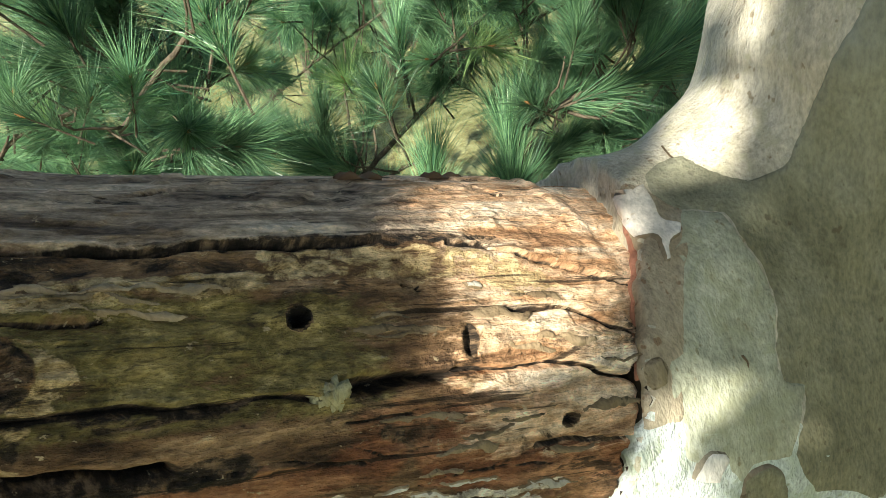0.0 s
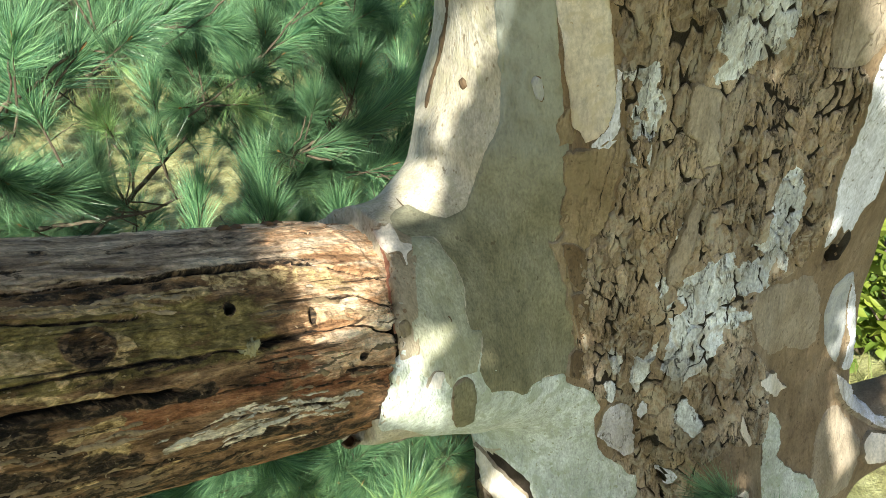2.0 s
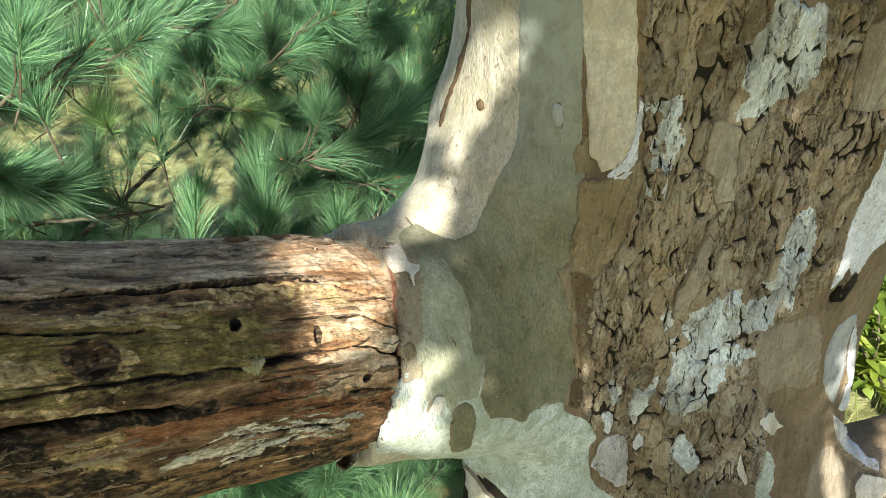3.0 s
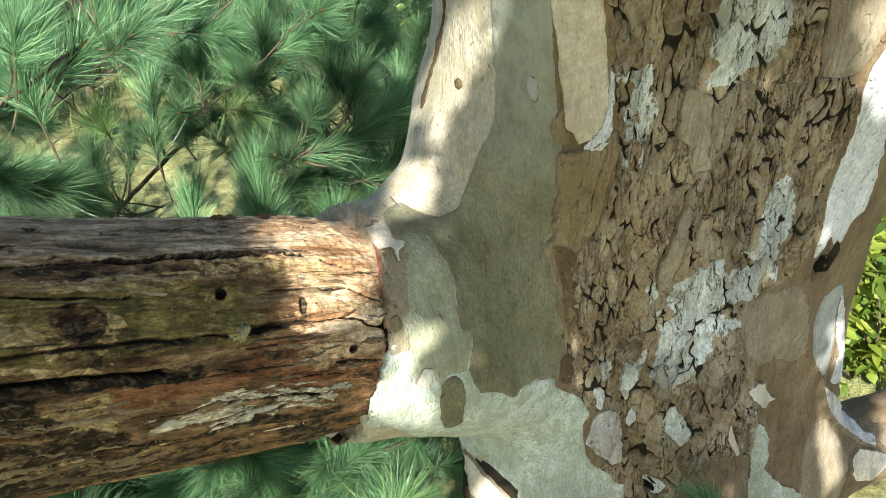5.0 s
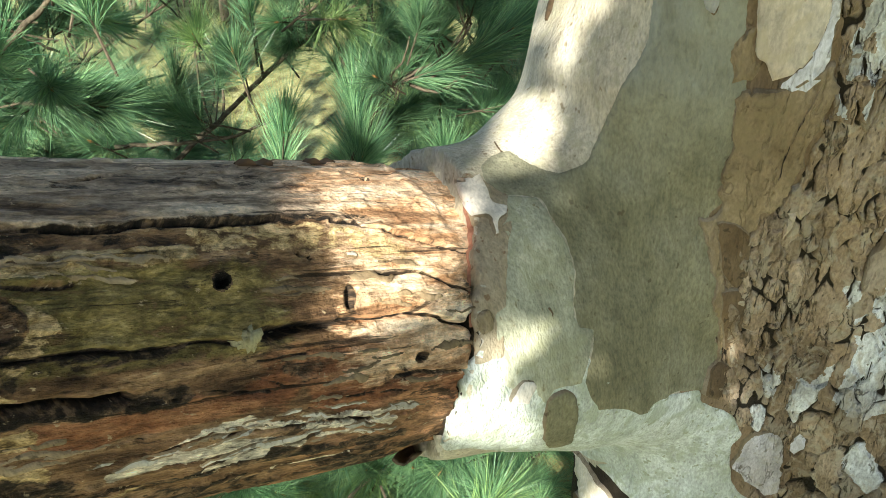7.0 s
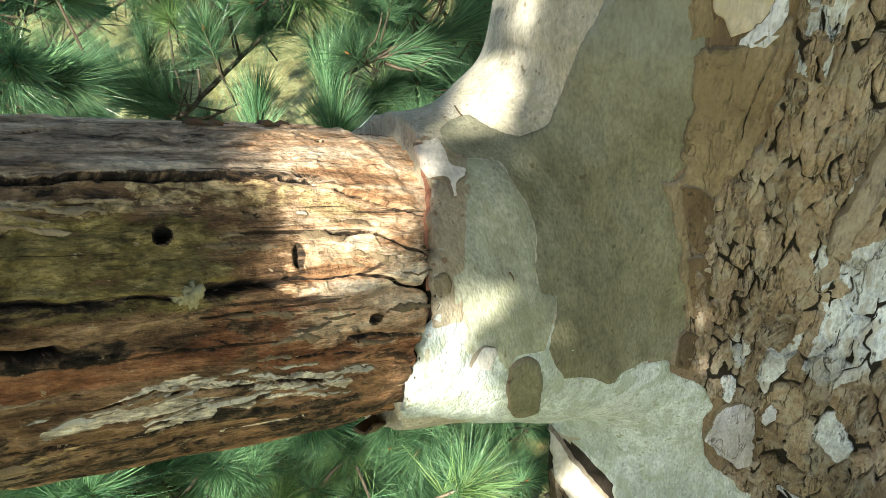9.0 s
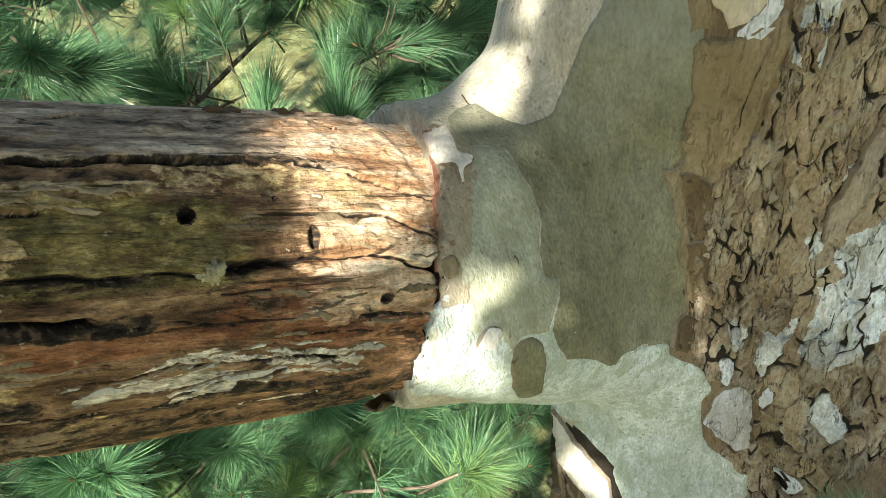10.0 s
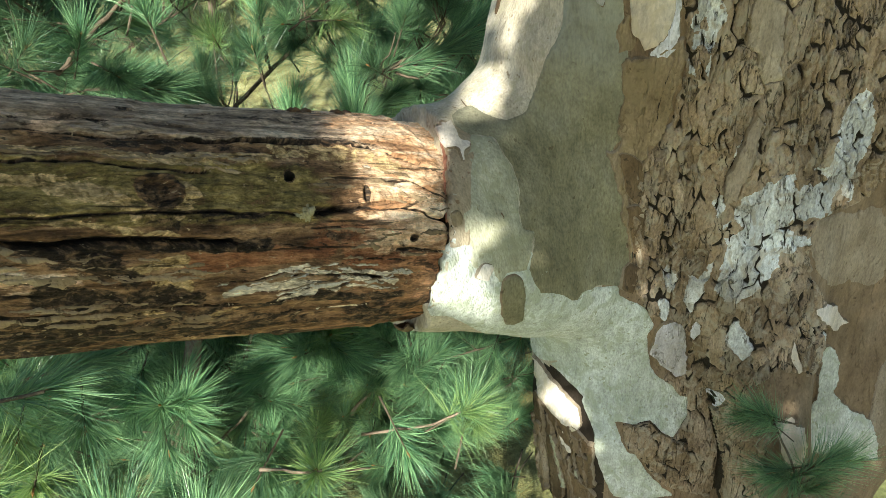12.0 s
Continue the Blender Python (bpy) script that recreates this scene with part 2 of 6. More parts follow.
BUFFTAN = bark_material("bufftan_bark", (0.205, 0.163, 0.107), (0.295, 0.245, 0.172), (0.39, 0.340, 0.255), (0.13, 0.095, 0.055), speck_at=0.68, vary=(0.92, 1.12), fine=0.6, cracks=0.4)
KHAKI = bark_material("khaki_bark", (0.265, 0.208, 0.125), (0.355, 0.292, 0.190), (0.45, 0.39, 0.272), (0.20, 0.11, 0.06), bump=0.9, fine=0.6)
SLATE = bark_material("slate_bark", (0.27, 0.275, 0.255), (0.37, 0.385, 0.37), (0.48, 0.495, 0.49), (0.16, 0.14, 0.10), speck_at=0.68, bump=0.8, blot=(0.45, 0.45, 0.43))
EDGE = bark_material("bark_edge", (0.13, 0.10, 0.06), (0.23, 0.185, 0.12), (0.34, 0.295, 0.21), (0.08, 0.055, 0.035), rough=0.85)


def wood_material():
    """Dead, weathered limb wood; u runs along the limb and v round it, in metres. Two colour layers hold its stains:
    algae, black rotted wood with the shade of cracks, holes and the collar gap painted in, and bare wood; red
    heartwood, bleached wood, ochre scabs and (alpha) grey weathering."""
    m, t, b = nodes("dead_wood")
    uv = t.nodes.new("ShaderNodeUVMap")
    def mapped(sx, sy):
        mp = t.nodes.new("ShaderNodeMapping")
        mp.inputs["Scale"].default_value = (sx, sy, 1)
        t.links.new(uv.outputs[0], mp.inputs[0])
        return mp.outputs[0]
    def layer(name):
        n = t.nodes.new("ShaderNodeVertexColor")
        n.layer_name = name
        sep = t.nodes.new("ShaderNodeSeparateColor")
        t.links.new(n.outputs[0], sep.inputs[0])
        return (*sep.outputs, n.outputs[1])
    algae, rot_shade, bare, _ = layer("stain_shade")
    red, bleached, ochre, weathered = layer("tint")
    streak = noise_tex(t, mapped(10, 58), 1, 8, 0.70, 0.7)
    fine = noise_tex(t, mapped(40, 230), 1, 5, 0.7, 0.3)
    blot = noise_tex(t, mapped(30, 62), 1, 7, 0.70, 0.7)
    grit = noise_tex(t, mapped(260, 420), 1, 3, 0.6)
    lines = noise_tex(t, mapped(7, 170), 1, 4, 0.6, 0.8)
    crumb = noise_tex(t, mapped(75, 120), 1, 5, 0.7, 0.4)
    def gate(mask, tex, soft=0.10, at=0.92):
        """Where a mask lies, with an edge broken up by a texture."""
        a = t.nodes.new("ShaderNodeMath")
        a.operation = "ADD"
        t.links.new(mask, a.inputs[0])
        t.links.new(tex, a.inputs[1])
        return ramp(t, a.outputs[0], [(at - soft, grey(0)), (at + soft * 0.6, grey(1))])
    col = ramp(t, streak, [(0.32, (0.030, 0.019, 0.013)), (0.43, (0.105, 0.064, 0.038)), (0.53, (0.235, 0.150, 0.088)), (0.66, (0.44, 0.32, 0.21))])
    worn = ramp(t, streak, [(0.34, (0.075, 0.056, 0.044)), (0.45, (0.27, 0.210, 0.165)), (0.55, (0.48, 0.395, 0.315)), (0.66, (0.68, 0.60, 0.51))])
    warm = ramp(t, streak, [(0.30, (0.17, 0.085, 0.045)), (0.42, (0.42, 0.255, 0.150)), (0.52, (0.62, 0.465, 0.340)), (0.64, (0.80, 0.725, 0.63))])
    green = ramp(t, blot, [(0.34, (0.042, 0.036, 0.014)), (0.47, (0.150, 0.128, 0.052)), (0.58, (0.285, 0.235, 0.105)), (0.68, (0.46, 0.385, 0.21))])
    russet = ramp(t, streak, [(0.33, (0.070, 0.028, 0.016)), (0.48, (0.215, 0.098, 0.052)), (0.62, (0.40, 0.225, 0.130))])
    scab = ramp(t, crumb, [(0.32, (0.10, 0.072, 0.034)), (0.46, (0.34, 0.255, 0.135)), (0.62, (0.56, 0.455, 0.285))])
    pale = ramp(t, fine, [(0.30, (0.22, 0.19, 0.15)), (0.44, (0.50, 0.47, 0.40)), (0.60, (0.72, 0.70, 0.63))])
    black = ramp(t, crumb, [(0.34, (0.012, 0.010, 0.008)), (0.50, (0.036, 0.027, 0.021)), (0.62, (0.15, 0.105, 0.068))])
    col = mix(t, gate(weathered, streak), col, worn)
    col = mix(t, gate(algae, blot), col, green)
    col = mix(t, gate(red, streak), col, russet)
    col = mix(t, gate(bare, fine), col, warm)
    col = mix(t, gate(ochre, crumb, 0.05), col, scab)
    col = mix(t, gate(rot_shade, blot, 0.07), col, black)
    col = mix(t, gate(bleached, crumb, 0.05), col, pale)
    col = mix(t, 0.75, col, ramp(t, fine, [(0.34, grey(0.55)), (0.5, grey(0.98)), (0.68, grey(1.30))]), "MULTIPLY")
    col = mix(t, 0.35, col, ramp(t, grit, [(0.35, grey(0.55)), (0.65, grey(1.4))]), "MULTIPLY")
    col = mix(t, ramp(t, lines, [(0.335, grey(0.85)), (0.37, grey(0))]), col, (0.020, 0.014, 0.010))
    soot = noise_tex(t, mapped(11, 46), 1, 8, 0.72, 0.9)
    col = mix(t, ramp(t, soot, [(0.585, grey(0)), (0.63, grey(0.85))]), col, (0.022, 0.017, 0.013))
    chips = noise_tex(t, mapped(70, 120), 1, 4, 0.75)
    col = mix(t, ramp(t, chips, [(0.635, grey(0)), (0.655, grey(0.8))]), col, (0.42, 0.35, 0.245))
    # the mask's peak goes near-black: shade painted into holes, cracks and the gap
    col = mix(t, ramp(t, rot_shade, [(0.80, grey(0)), (0.93, grey(1))]), col, (0.008, 0.006, 0.005))
    col = mix(t, 0.75, col, ramp(t, crumb, [(0.34, grey(0.48)), (0.48, grey(0.95)), (0.64, grey(1.45))]), "MULTIPLY")
    col = mix(t, 1.0, col, (1.17, 1.06, 0.97), "MULTIPLY")
    t.links.new(col, b.inputs["Base Color"])
    b.inputs["Roughness"].default_value = 0.85
    b.inputs["Specular IOR Level"].default_value = 0.25
    bumped(t, b, [(streak, 1.0), (lines, 0.5), (fine, 0.6), (crumb, 0.7), (chips, 0.8), (grit, 0.4)], 0.004)
    return m


WOOD = wood_material()
FLAKE = bark_material("limb_flake", (0.40, 0.37, 0.29), (0.56, 0.53, 0.44), (0.66, 0.64, 0.56), (0.12, 0.09, 0.06), speck_at=0.60, vary=(0.75, 1.05), bump=0.8)
SCURF = bark_material("limb_scurf", (0.15, 0.100, 0.050), (0.28, 0.205, 0.115), (0.41, 0.325, 0.20), (0.07, 0.05, 0.03), speck_at=0.62, vary=(0.7, 1.2), bump=0.9)
LICHEN = bark_material("lichen", (0.33, 0.31, 0.17), (0.46, 0.43, 0.255), (0.58, 0.56, 0.37), (0.24, 0.20, 0.10), rough=0.9, bump=1.0)


def leaf_material(name, low, high, gloss, through_light, object_low=0.8, object_high=1.2):
    m, t, b = nodes(name)
    geo = t.nodes.new("ShaderNodeNewGeometry")
    col = ramp(t, geo.outputs["Random Per Island"], [(0, low), (1, high)])
    col = object_shift(t, col, object_low, object_high)
    t.links.new(col, b.inputs["Base Color"])
    b.inputs["Roughness"].default_value = gloss
    b.inputs["Specular IOR Level"].default_value = 0.55
    tr = t.nodes.new("ShaderNodeBsdfTranslucent")
    t.links.new(col, tr.inputs[0])
    ms = t.nodes.new("ShaderNodeMixShader")
    ms.inputs[0].default_value = through_light
    t.links.new(b.outputs[0], ms.inputs[1])
    t.links.new(tr.outputs[0], ms.inputs[2])
    t.links.new(ms.outputs[0], t.nodes["Material Output"].inputs[0])
    return m


NEEDLE = leaf_material("pine_needle", (0.048, 0.135, 0.080), (0.25, 0.415, 0.205), 0.34, 0.28, 0.62, 1.38)
NEEDLE_TIP = leaf_material("young_pine_needle", (0.17, 0.31, 0.12), (0.38, 0.50, 0.20), 0.30, 0.35, 0.85, 1.15)
BROADLEAF = leaf_material("broad_leaf", (0.09, 0.17, 0.03), (0.36, 0.42, 0.07), 0.5, 0.4)
CROWN = leaf_material("crown_leaf", (0.05, 0.10, 0.025), (0.10, 0.15, 0.035), 0.5, 0.35)
GRASS = leaf_material("grass", (0.12, 0.16, 0.04), (0.36, 0.33, 0.13), 0.6, 0.3)


def twig_material(name, dark, light):
    m, t, b = nodes(name)
    v = stretched(t, (1, 1, 1))
    a, c = noise_tex(t, v, 90, 5, 0.65), noise_tex(t, v, 700, 3)
    col = mix(t, 0.6, ramp(t, a, [(0.3, dark), (0.7, light)]), ramp(t, c, [(0.3, grey(0.6)), (0.7, grey(1.3))]), "MULTIPLY")
    t.links.new(col, b.inputs["Base Color"])
    b.inputs["Roughness"].default_value = 0.9
    b.inputs["Specular IOR Level"].default_value = 0.15
    bumped(t, b, [(a, 0.7), (c, 0.5)], 0.002)
    return m


TWIG = twig_material("pine_twig", (0.055, 0.043, 0.032), (0.17, 0.135, 0.098))
STEM = twig_material("pine_stem", (0.17, 0.12, 0.09), (0.36, 0.28, 0.22))
BUD = twig_material("pine_bud", (0.30, 0.14, 0.05), (0.48, 0.26, 0.11))


def ground_material():
    m, t, b = nodes("woodland_ground")
    v = stretched(t, (1, 1, 1))
    big, mid, small = noise_tex(t, v, 0.9, 5, 0.6), noise_tex(t, v, 14, 6, 0.7), noise_tex(t, v, 110, 4, 0.7)
    col = ramp(t, mid, [(0.3, (0.10, 0.075, 0.035)), (0.48, (0.32, 0.30, 0.12)), (0.62, (0.52, 0.50, 0.25)), (0.8, (0.36, 0.40, 0.14))])
    col = mix(t, ramp(t, big, [(0.45, grey(0)), (0.6, grey(0.7))]), col, (0.12, 0.15, 0.045))
    col = mix(t, 0.8, col, ramp(t, small, [(0.3, grey(0.5)), (0.7, grey(1.35))]), "MULTIPLY")
    t.links.new(col, b.inputs["Base Color"])
    b.inputs["Roughness"].default_value = 0.95
    bumped(t, b, [(mid, 0.8), (small, 0.8)], 0.02)
    return m


SOIL = ground_material()


# ---- helpers for meshes ----
def vnoise(p, seed=0):
    """Smooth value noise of points, from -1 to 1."""
    i = np.floor(p).astype(np.int64)
    f = p - i
    f = f * f * (3 - 2 * f)
    out = 0.0
    for dx in (0, 1):
        for dy in (0, 1):
            for dz in (0, 1):
                n = (i[..., 0] + dx) * 374761393 + (i[..., 1] + dy) * 668265263 + (i[..., 2] + dz) * 2147483647 + seed * 1274126177
                n = (n ^ (n >> 13)) * 1274126177
                h = ((n ^ (n >> 16)) & 0xFFFF) / 32767.5 - 1
                w = (f[..., 0] if dx else 1 - f[..., 0]) * (f[..., 1] if dy else 1 - f[..., 1]) * (f[..., 2] if dz else 1 - f[..., 2])
                out = out + w * h
    return out


def fnoise(p, octaves=4, seed=0):
    a, s = 0.0, 1.0
    for k in range(octaves):
        a = a + s * vnoise(p * 2 ** k, seed + k)
        s *= 0.5
    return a


def place(ob, parent):
    ob.parent = parent
    m = parent.matrix_basis.copy()
    if parent.parent:
        m = parent.parent.matrix_basis @ parent.matrix_parent_inverse @ m
    ob.matrix_parent_inverse = m.inverted()
    return ob


def part(name, me, material, parent, label=""):
    """One mesh object, given in world places, under a thing or a part."""
    for mt in (material if isinstance(material, (list, tuple)) else [material]):
        me.materials.append(mt)
    return tagged(place(new(name, me), parent), label)


def thing(name, base, label, category, group="", kind=""):
    e = new(name)
    e.location = base
    e.empty_display_size = 0.05
    return tagged(e, label, category, group, kind)


def tube(points, radii, sides=8):
    """A bent, tapering stick along points."""
    vs, fs = [], []
    n = len(points)
    pts = [Vector(p) for p in points]
    for i, p in enumerate(pts):
        d = (pts[min(i + 1, n - 1)] - pts[max(i - 1, 0)]).normalized()
        u = d.orthogonal().normalized()
        if i:
            u = (prev - d * prev.dot(d)).normalized()
        prev = u
        w = d.cross(u)
        for k in range(sides):
            a = 2 * math.pi * k / sides
            vs.append(p + radii[i] * (math.cos(a) * u + math.sin(a) * w))
    for i in range(n - 1):
        for k in range(sides):
            l = (k + 1) % sides
            fs.append((i * sides + k, i * sides + l, (i + 1) * sides + l, (i + 1) * sides + k))
    fs.append(tuple(range(sides))[::-1])
    fs.append(tuple((n - 1) * sides + k for k in range(sides)))
    return vs, fs


def smooth_line(points, step):
    """Points along a Catmull-Rom line."""
    p = [np.array(q, float) for q in points]
    p = [2 * p[0] - p[1]] + p + [2 * p[-1] - p[-2]]
    out = []
    for i in range(1, len(p) - 2):
        n = max(2, int(np.linalg.norm(p[i + 1] - p[i]) / step))
        for k in range(n):
            t = k / n
            out.append(0.5 * (2 * p[i] + (p[i + 1] - p[i - 1]) * t + (2 * p[i - 1] - 5 * p[i] + 4 * p[i + 1] - p[i + 2]) * t ** 2
                              + (3 * p[i] - p[i - 1] - 3 * p[i + 1] + p[i + 2]) * t ** 3))
    out.append(p[-2])
    return out


# ---- the plane tree: trunk and collar ----
tree = thing("plane_tree", (0.68, 0.80, 0.0), "old plane tree with peeling patchwork bark and a dead limb", "tree")


def build_trunk():
    vs, fs = [], []
    off = 0
    for lo, hi, step in (((0.05, 0.42, 0.36), (1.30, 1.20, 1.70), 0.0065), ((0.1, 0.3, -0.1), (1.5, 1.5, 0.36), 0.02), ((-0.2, -0.2, 1.70), (1.4, 1.5, 3.4), 0.03)):
        lo = tuple(a - (step if i == 2 else 0) for i, a in enumerate(lo))
        v, q = surface_nets(tree_sdf, lo, hi, step)
        for _ in range(2):
            v = v - grad(tree_sdf, v, 0.0015) * np.clip(tree_sdf(v), -0.4 * step, 0.4 * step)[:, None]
        vs.append(v)
        fs.append(q + off)
        off += len(v)
    v, q = np.concatenate(vs), np.concatenate(fs)
    me = mesh_from("trunk", v, q)
    mid = v[q].mean(1)
    a, b = (mid - C0) @ E1, (mid - C0) @ E2
    th = np.degrees(np.arctan2(mid[:, 1] - 0.78, mid[:, 0] - 0.68))
    right = (a > -0.060 + 0.006 * np.sin(b * 21)) & (th > -178)
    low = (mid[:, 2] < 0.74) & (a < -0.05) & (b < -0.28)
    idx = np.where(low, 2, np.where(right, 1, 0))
    for mt in (PALE, BROWN, FISSURE_SHADE):
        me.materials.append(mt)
    # trunk under the plates, painted as dark as the shade in their cracks
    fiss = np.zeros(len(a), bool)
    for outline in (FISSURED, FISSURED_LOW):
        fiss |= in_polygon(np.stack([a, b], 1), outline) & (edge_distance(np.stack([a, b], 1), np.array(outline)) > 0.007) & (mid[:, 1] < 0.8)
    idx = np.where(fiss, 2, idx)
    q = mid - LIMB_A                     # collar end painted near-black, as the shade in the gap behind the dead wood
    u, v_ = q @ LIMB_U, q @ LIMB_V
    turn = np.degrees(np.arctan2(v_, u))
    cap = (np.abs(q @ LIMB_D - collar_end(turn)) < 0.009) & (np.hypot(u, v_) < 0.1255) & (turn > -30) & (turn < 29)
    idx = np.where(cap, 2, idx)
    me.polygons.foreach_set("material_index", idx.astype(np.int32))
    return place(new("trunk", me), tree)


def in_polygon(p, poly):
    x, y = p[:, 0], p[:, 1]
    inside = np.zeros(len(p), bool)
    n = len(poly)
    for i in range(n):
        (x0, y0), (x1, y1) = poly[i], poly[(i + 1) % n]
        if y0 != y1:
            inside ^= ((y0 > y) != (y1 > y)) & (x < (x1 - x0) * (y - y0) / (y1 - y0) + x0)
    return inside


# Bark is laid out on a plane that faces the open side of the tree; E1 runs to the right, E2 up, D0 into the tree.
D0 = np.array((0.25, 0.85, -0.55)); D0 /= np.linalg.norm(D0)
E1 = np.cross(D0, (0, 0, 1)); E1 /= np.linalg.norm(E1)
E2 = np.cross(E1, D0)
C0 = np.array((0.5, 0.65, 1.1))


def onto_tree(ab):
    """Places and normals on the tree for points of the bark plane."""
    p = C0 + ab[:, :1] * E1 + ab[:, 1:2] * E2 - 0.45 * D0
    t = np.zeros(len(p))
    live = np.ones(len(p), bool)
    for _ in range(120):
        v = tree_sdf(p[live] + t[live, None] * D0)
        t[live] += v * 0.7
        k = np.flatnonzero(live)
        live[k[(np.abs(v) < 1e-4) | (t[live] > 1.6)]] = False
        if not live.any():
            break
    q = p + t[:, None] * D0
    return q, grad(tree_sdf, q)


def rough_outline(pts, step, wobble, seed):
    """A closed, worn outline through pts."""
    n = len(pts)
    p = np.array(pts, float)
    out = []
    for i in range(n):
        a, b, c, d = p[i - 1], p[i], p[(i + 1) % n], p[(i + 2) % n]
        m = max(1, int(np.linalg.norm(c - b) / step))
        for k in range(m):
            t = k / m
            cr = 0.5 * (2 * b + (c - a) * t + (2 * a - 5 * b + 4 * c - d) * t ** 2 + (3 * b - a - 3 * c + d) * t ** 3)
            out.append(0.5 * cr + 0.5 * (b + (c - b) * t))
    out = np.array(out)
    q = np.column_stack([out * 110, np.full(len(out), seed * 7.3)])
    w = np.stack([fnoise(q, 3, 11), fnoise(q + 50, 3, 12)], 1)
    return out + wobble * w


def edge_distance(p, ring):
    d = np.full(len(p), 9.0)
    a, b = ring, np.roll(ring, -1, 0)
    for u, v in zip(a, b):
        w = v - u
        t = np.clip(((p - u) @ w) / max(w @ w, 1e-12), 0, 1)
        d = np.minimum(d, np.linalg.norm(p - u - t[:, None] * w, axis=1))
    return d


def largest_piece(tri, n):
    """The triangles of the largest connected piece."""
    mark = np.arange(n)
    while True:
        low = mark[tri].min(1)
        new_mark = mark.copy()
        for k in range(3):
            np.minimum.at(new_mark, tri[:, k], low)
        if (new_mark == mark).all():
            break
        mark = new_mark
    ids, count = np.unique(mark[tri[:, 0]], return_counts=True)
    return tri[mark[tri[:, 0]] == ids[count.argmax()]]


def patch_mesh(name, outline, height, grid, wobble, seed, lay, rim=0.0016, lumps=0.0006, edge_step=0.0022, sink=0.0008):
    """A thin scale of bark with a worn, stepped edge, laid on a surface by lay(points)."""
    from mathutils.geometry import delaunay_2d_cdt
    ring = rough_outline(outline, edge_step, wobble, seed)
    lo, hi = ring.min(0), ring.max(0)
    rng = np.random.RandomState(seed)
    gx, gy = np.meshgrid(np.arange(lo[0], hi[0], grid), np.arange(lo[1], hi[1], grid))
    g = np.stack([gx.ravel(), gy.ravel()], 1)
    g = g + rng.uniform(-0.3, 0.3, g.shape) * grid
    g = g[in_polygon(g, ring)]
    if len(g):
        g = g[edge_distance(g, ring) > grid * 0.6]
    cen = ring.mean(0)
    nrm = np.roll(ring, -1, 0) - np.roll(ring, 1, 0)
    nrm = np.stack([-nrm[:, 1], nrm[:, 0]], 1)
    nrm /= np.maximum(np.linalg.norm(nrm, axis=1, keepdims=True), 1e-9)
    area = 0.5 * np.sum(ring[:, 0] * np.roll(ring[:, 1], -1) - ring[:, 1] * np.roll(ring[:, 0], -1))
    inner = ring + nrm * rim * (1 if area > 0 else -1)
    keep = in_polygon(inner, ring)
    inner = inner[keep]
    if len(inner):
        inner = inner[edge_distance(inner, ring) > rim * 0.7]
    pts = np.concatenate([ring, inner, g]) if len(g) else np.concatenate([ring, inner])
    n = len(ring)
    out = delaunay_2d_cdt([Vector(p) for p in pts], [(i, (i + 1) % n) for i in range(n)], [], 1, 1e-7)
    q = np.array([tuple(v) for v in out[0]])
    tri = np.array([f for f in out[2] if len(f) == 3])
    p, nm = lay(q)
    d = edge_distance(q, ring)
    h = -sink + (height + sink) * np.clip(d / (rim * 0.9), 0, 1)
    h = h + min(lumps, 0.35 * height) * fnoise(p * 160, 3, seed) * (d > rim * 0.5) + 0.35 * height * np.exp(-((d - rim) / 0.004) ** 2) * (0.5 + fnoise(p * 70, 2, seed + 5))
    p3 = p + nm * h[:, None]
    e = np.max([np.linalg.norm(p3[tri[:, i]] - p3[tri[:, (i + 1) % 3]], axis=1) for i in range(3)], 0)
    tri = largest_piece(tri[e < grid * 6 + 0.004], len(p3))
    fn = np.cross(p3[tri[:, 1]] - p3[tri[:, 0]], p3[tri[:, 2]] - p3[tri[:, 0]])
    flip = (fn * nm[tri[:, 0]]).sum(1) < 0
    tri[flip] = tri[flip][:, ::-1]
    used = np.unique(tri)
    tri = np.searchsorted(used, tri)
    p3, d = p3[used], d[used]
    me = mesh_from(name, p3, tri)
    me.polygons.foreach_set("material_index", (d[tri].min(1) < rim * 0.3).astype(np.int32))
    return me


patch_seed = [3]


BARE = []                                # outlines inside which no plates stand


def bark_patch(name, material, height, outline, label="", grid=0.005, wobble=0.0011, bare=False, rim=0.0016):
    patch_seed[0] += 1
    if bare:
        BARE.append(outline)
    me = patch_mesh(name, outline, height, grid, wobble, patch_seed[0], onto_tree, rim)
    return part(name, me, [material, EDGE if height > 0.0023 else material], tree, label)

# Where the old bark breaks into plates, and where those plates are bleached or coarse.
FISSURED = [(-0.017, 0.311), (0.007, 0.209), (0.013, 0.173), (0.008, 0.103), (-0.012, 0.062), (-0.034, 0.02), (-0.037, -0.014), (-0.028, -0.112), (0.000, -0.165), (0.059, -0.198), (0.065, -0.209), (0.068, -0.296), (0.072, -0.355), (-0.017, -0.38), (-0.003, -0.409), (0.038, -0.455), (0.066, -0.482), (0.128, -0.479), (0.129, -0.366), (0.115, -0.27), (0.147, -0.193), (0.219, -0.19), (0.258, -0.178), (0.209, -0.104), (0.195, -0.07), (0.197, -0.025), (0.241, -0.008), (0.272, 0.011), (0.288, 0.055), (0.280, 0.103), (0.284, 0.15), (0.288, 0.180), (0.284, 0.222), (0.25, 0.25), (0.232, 0.329)]
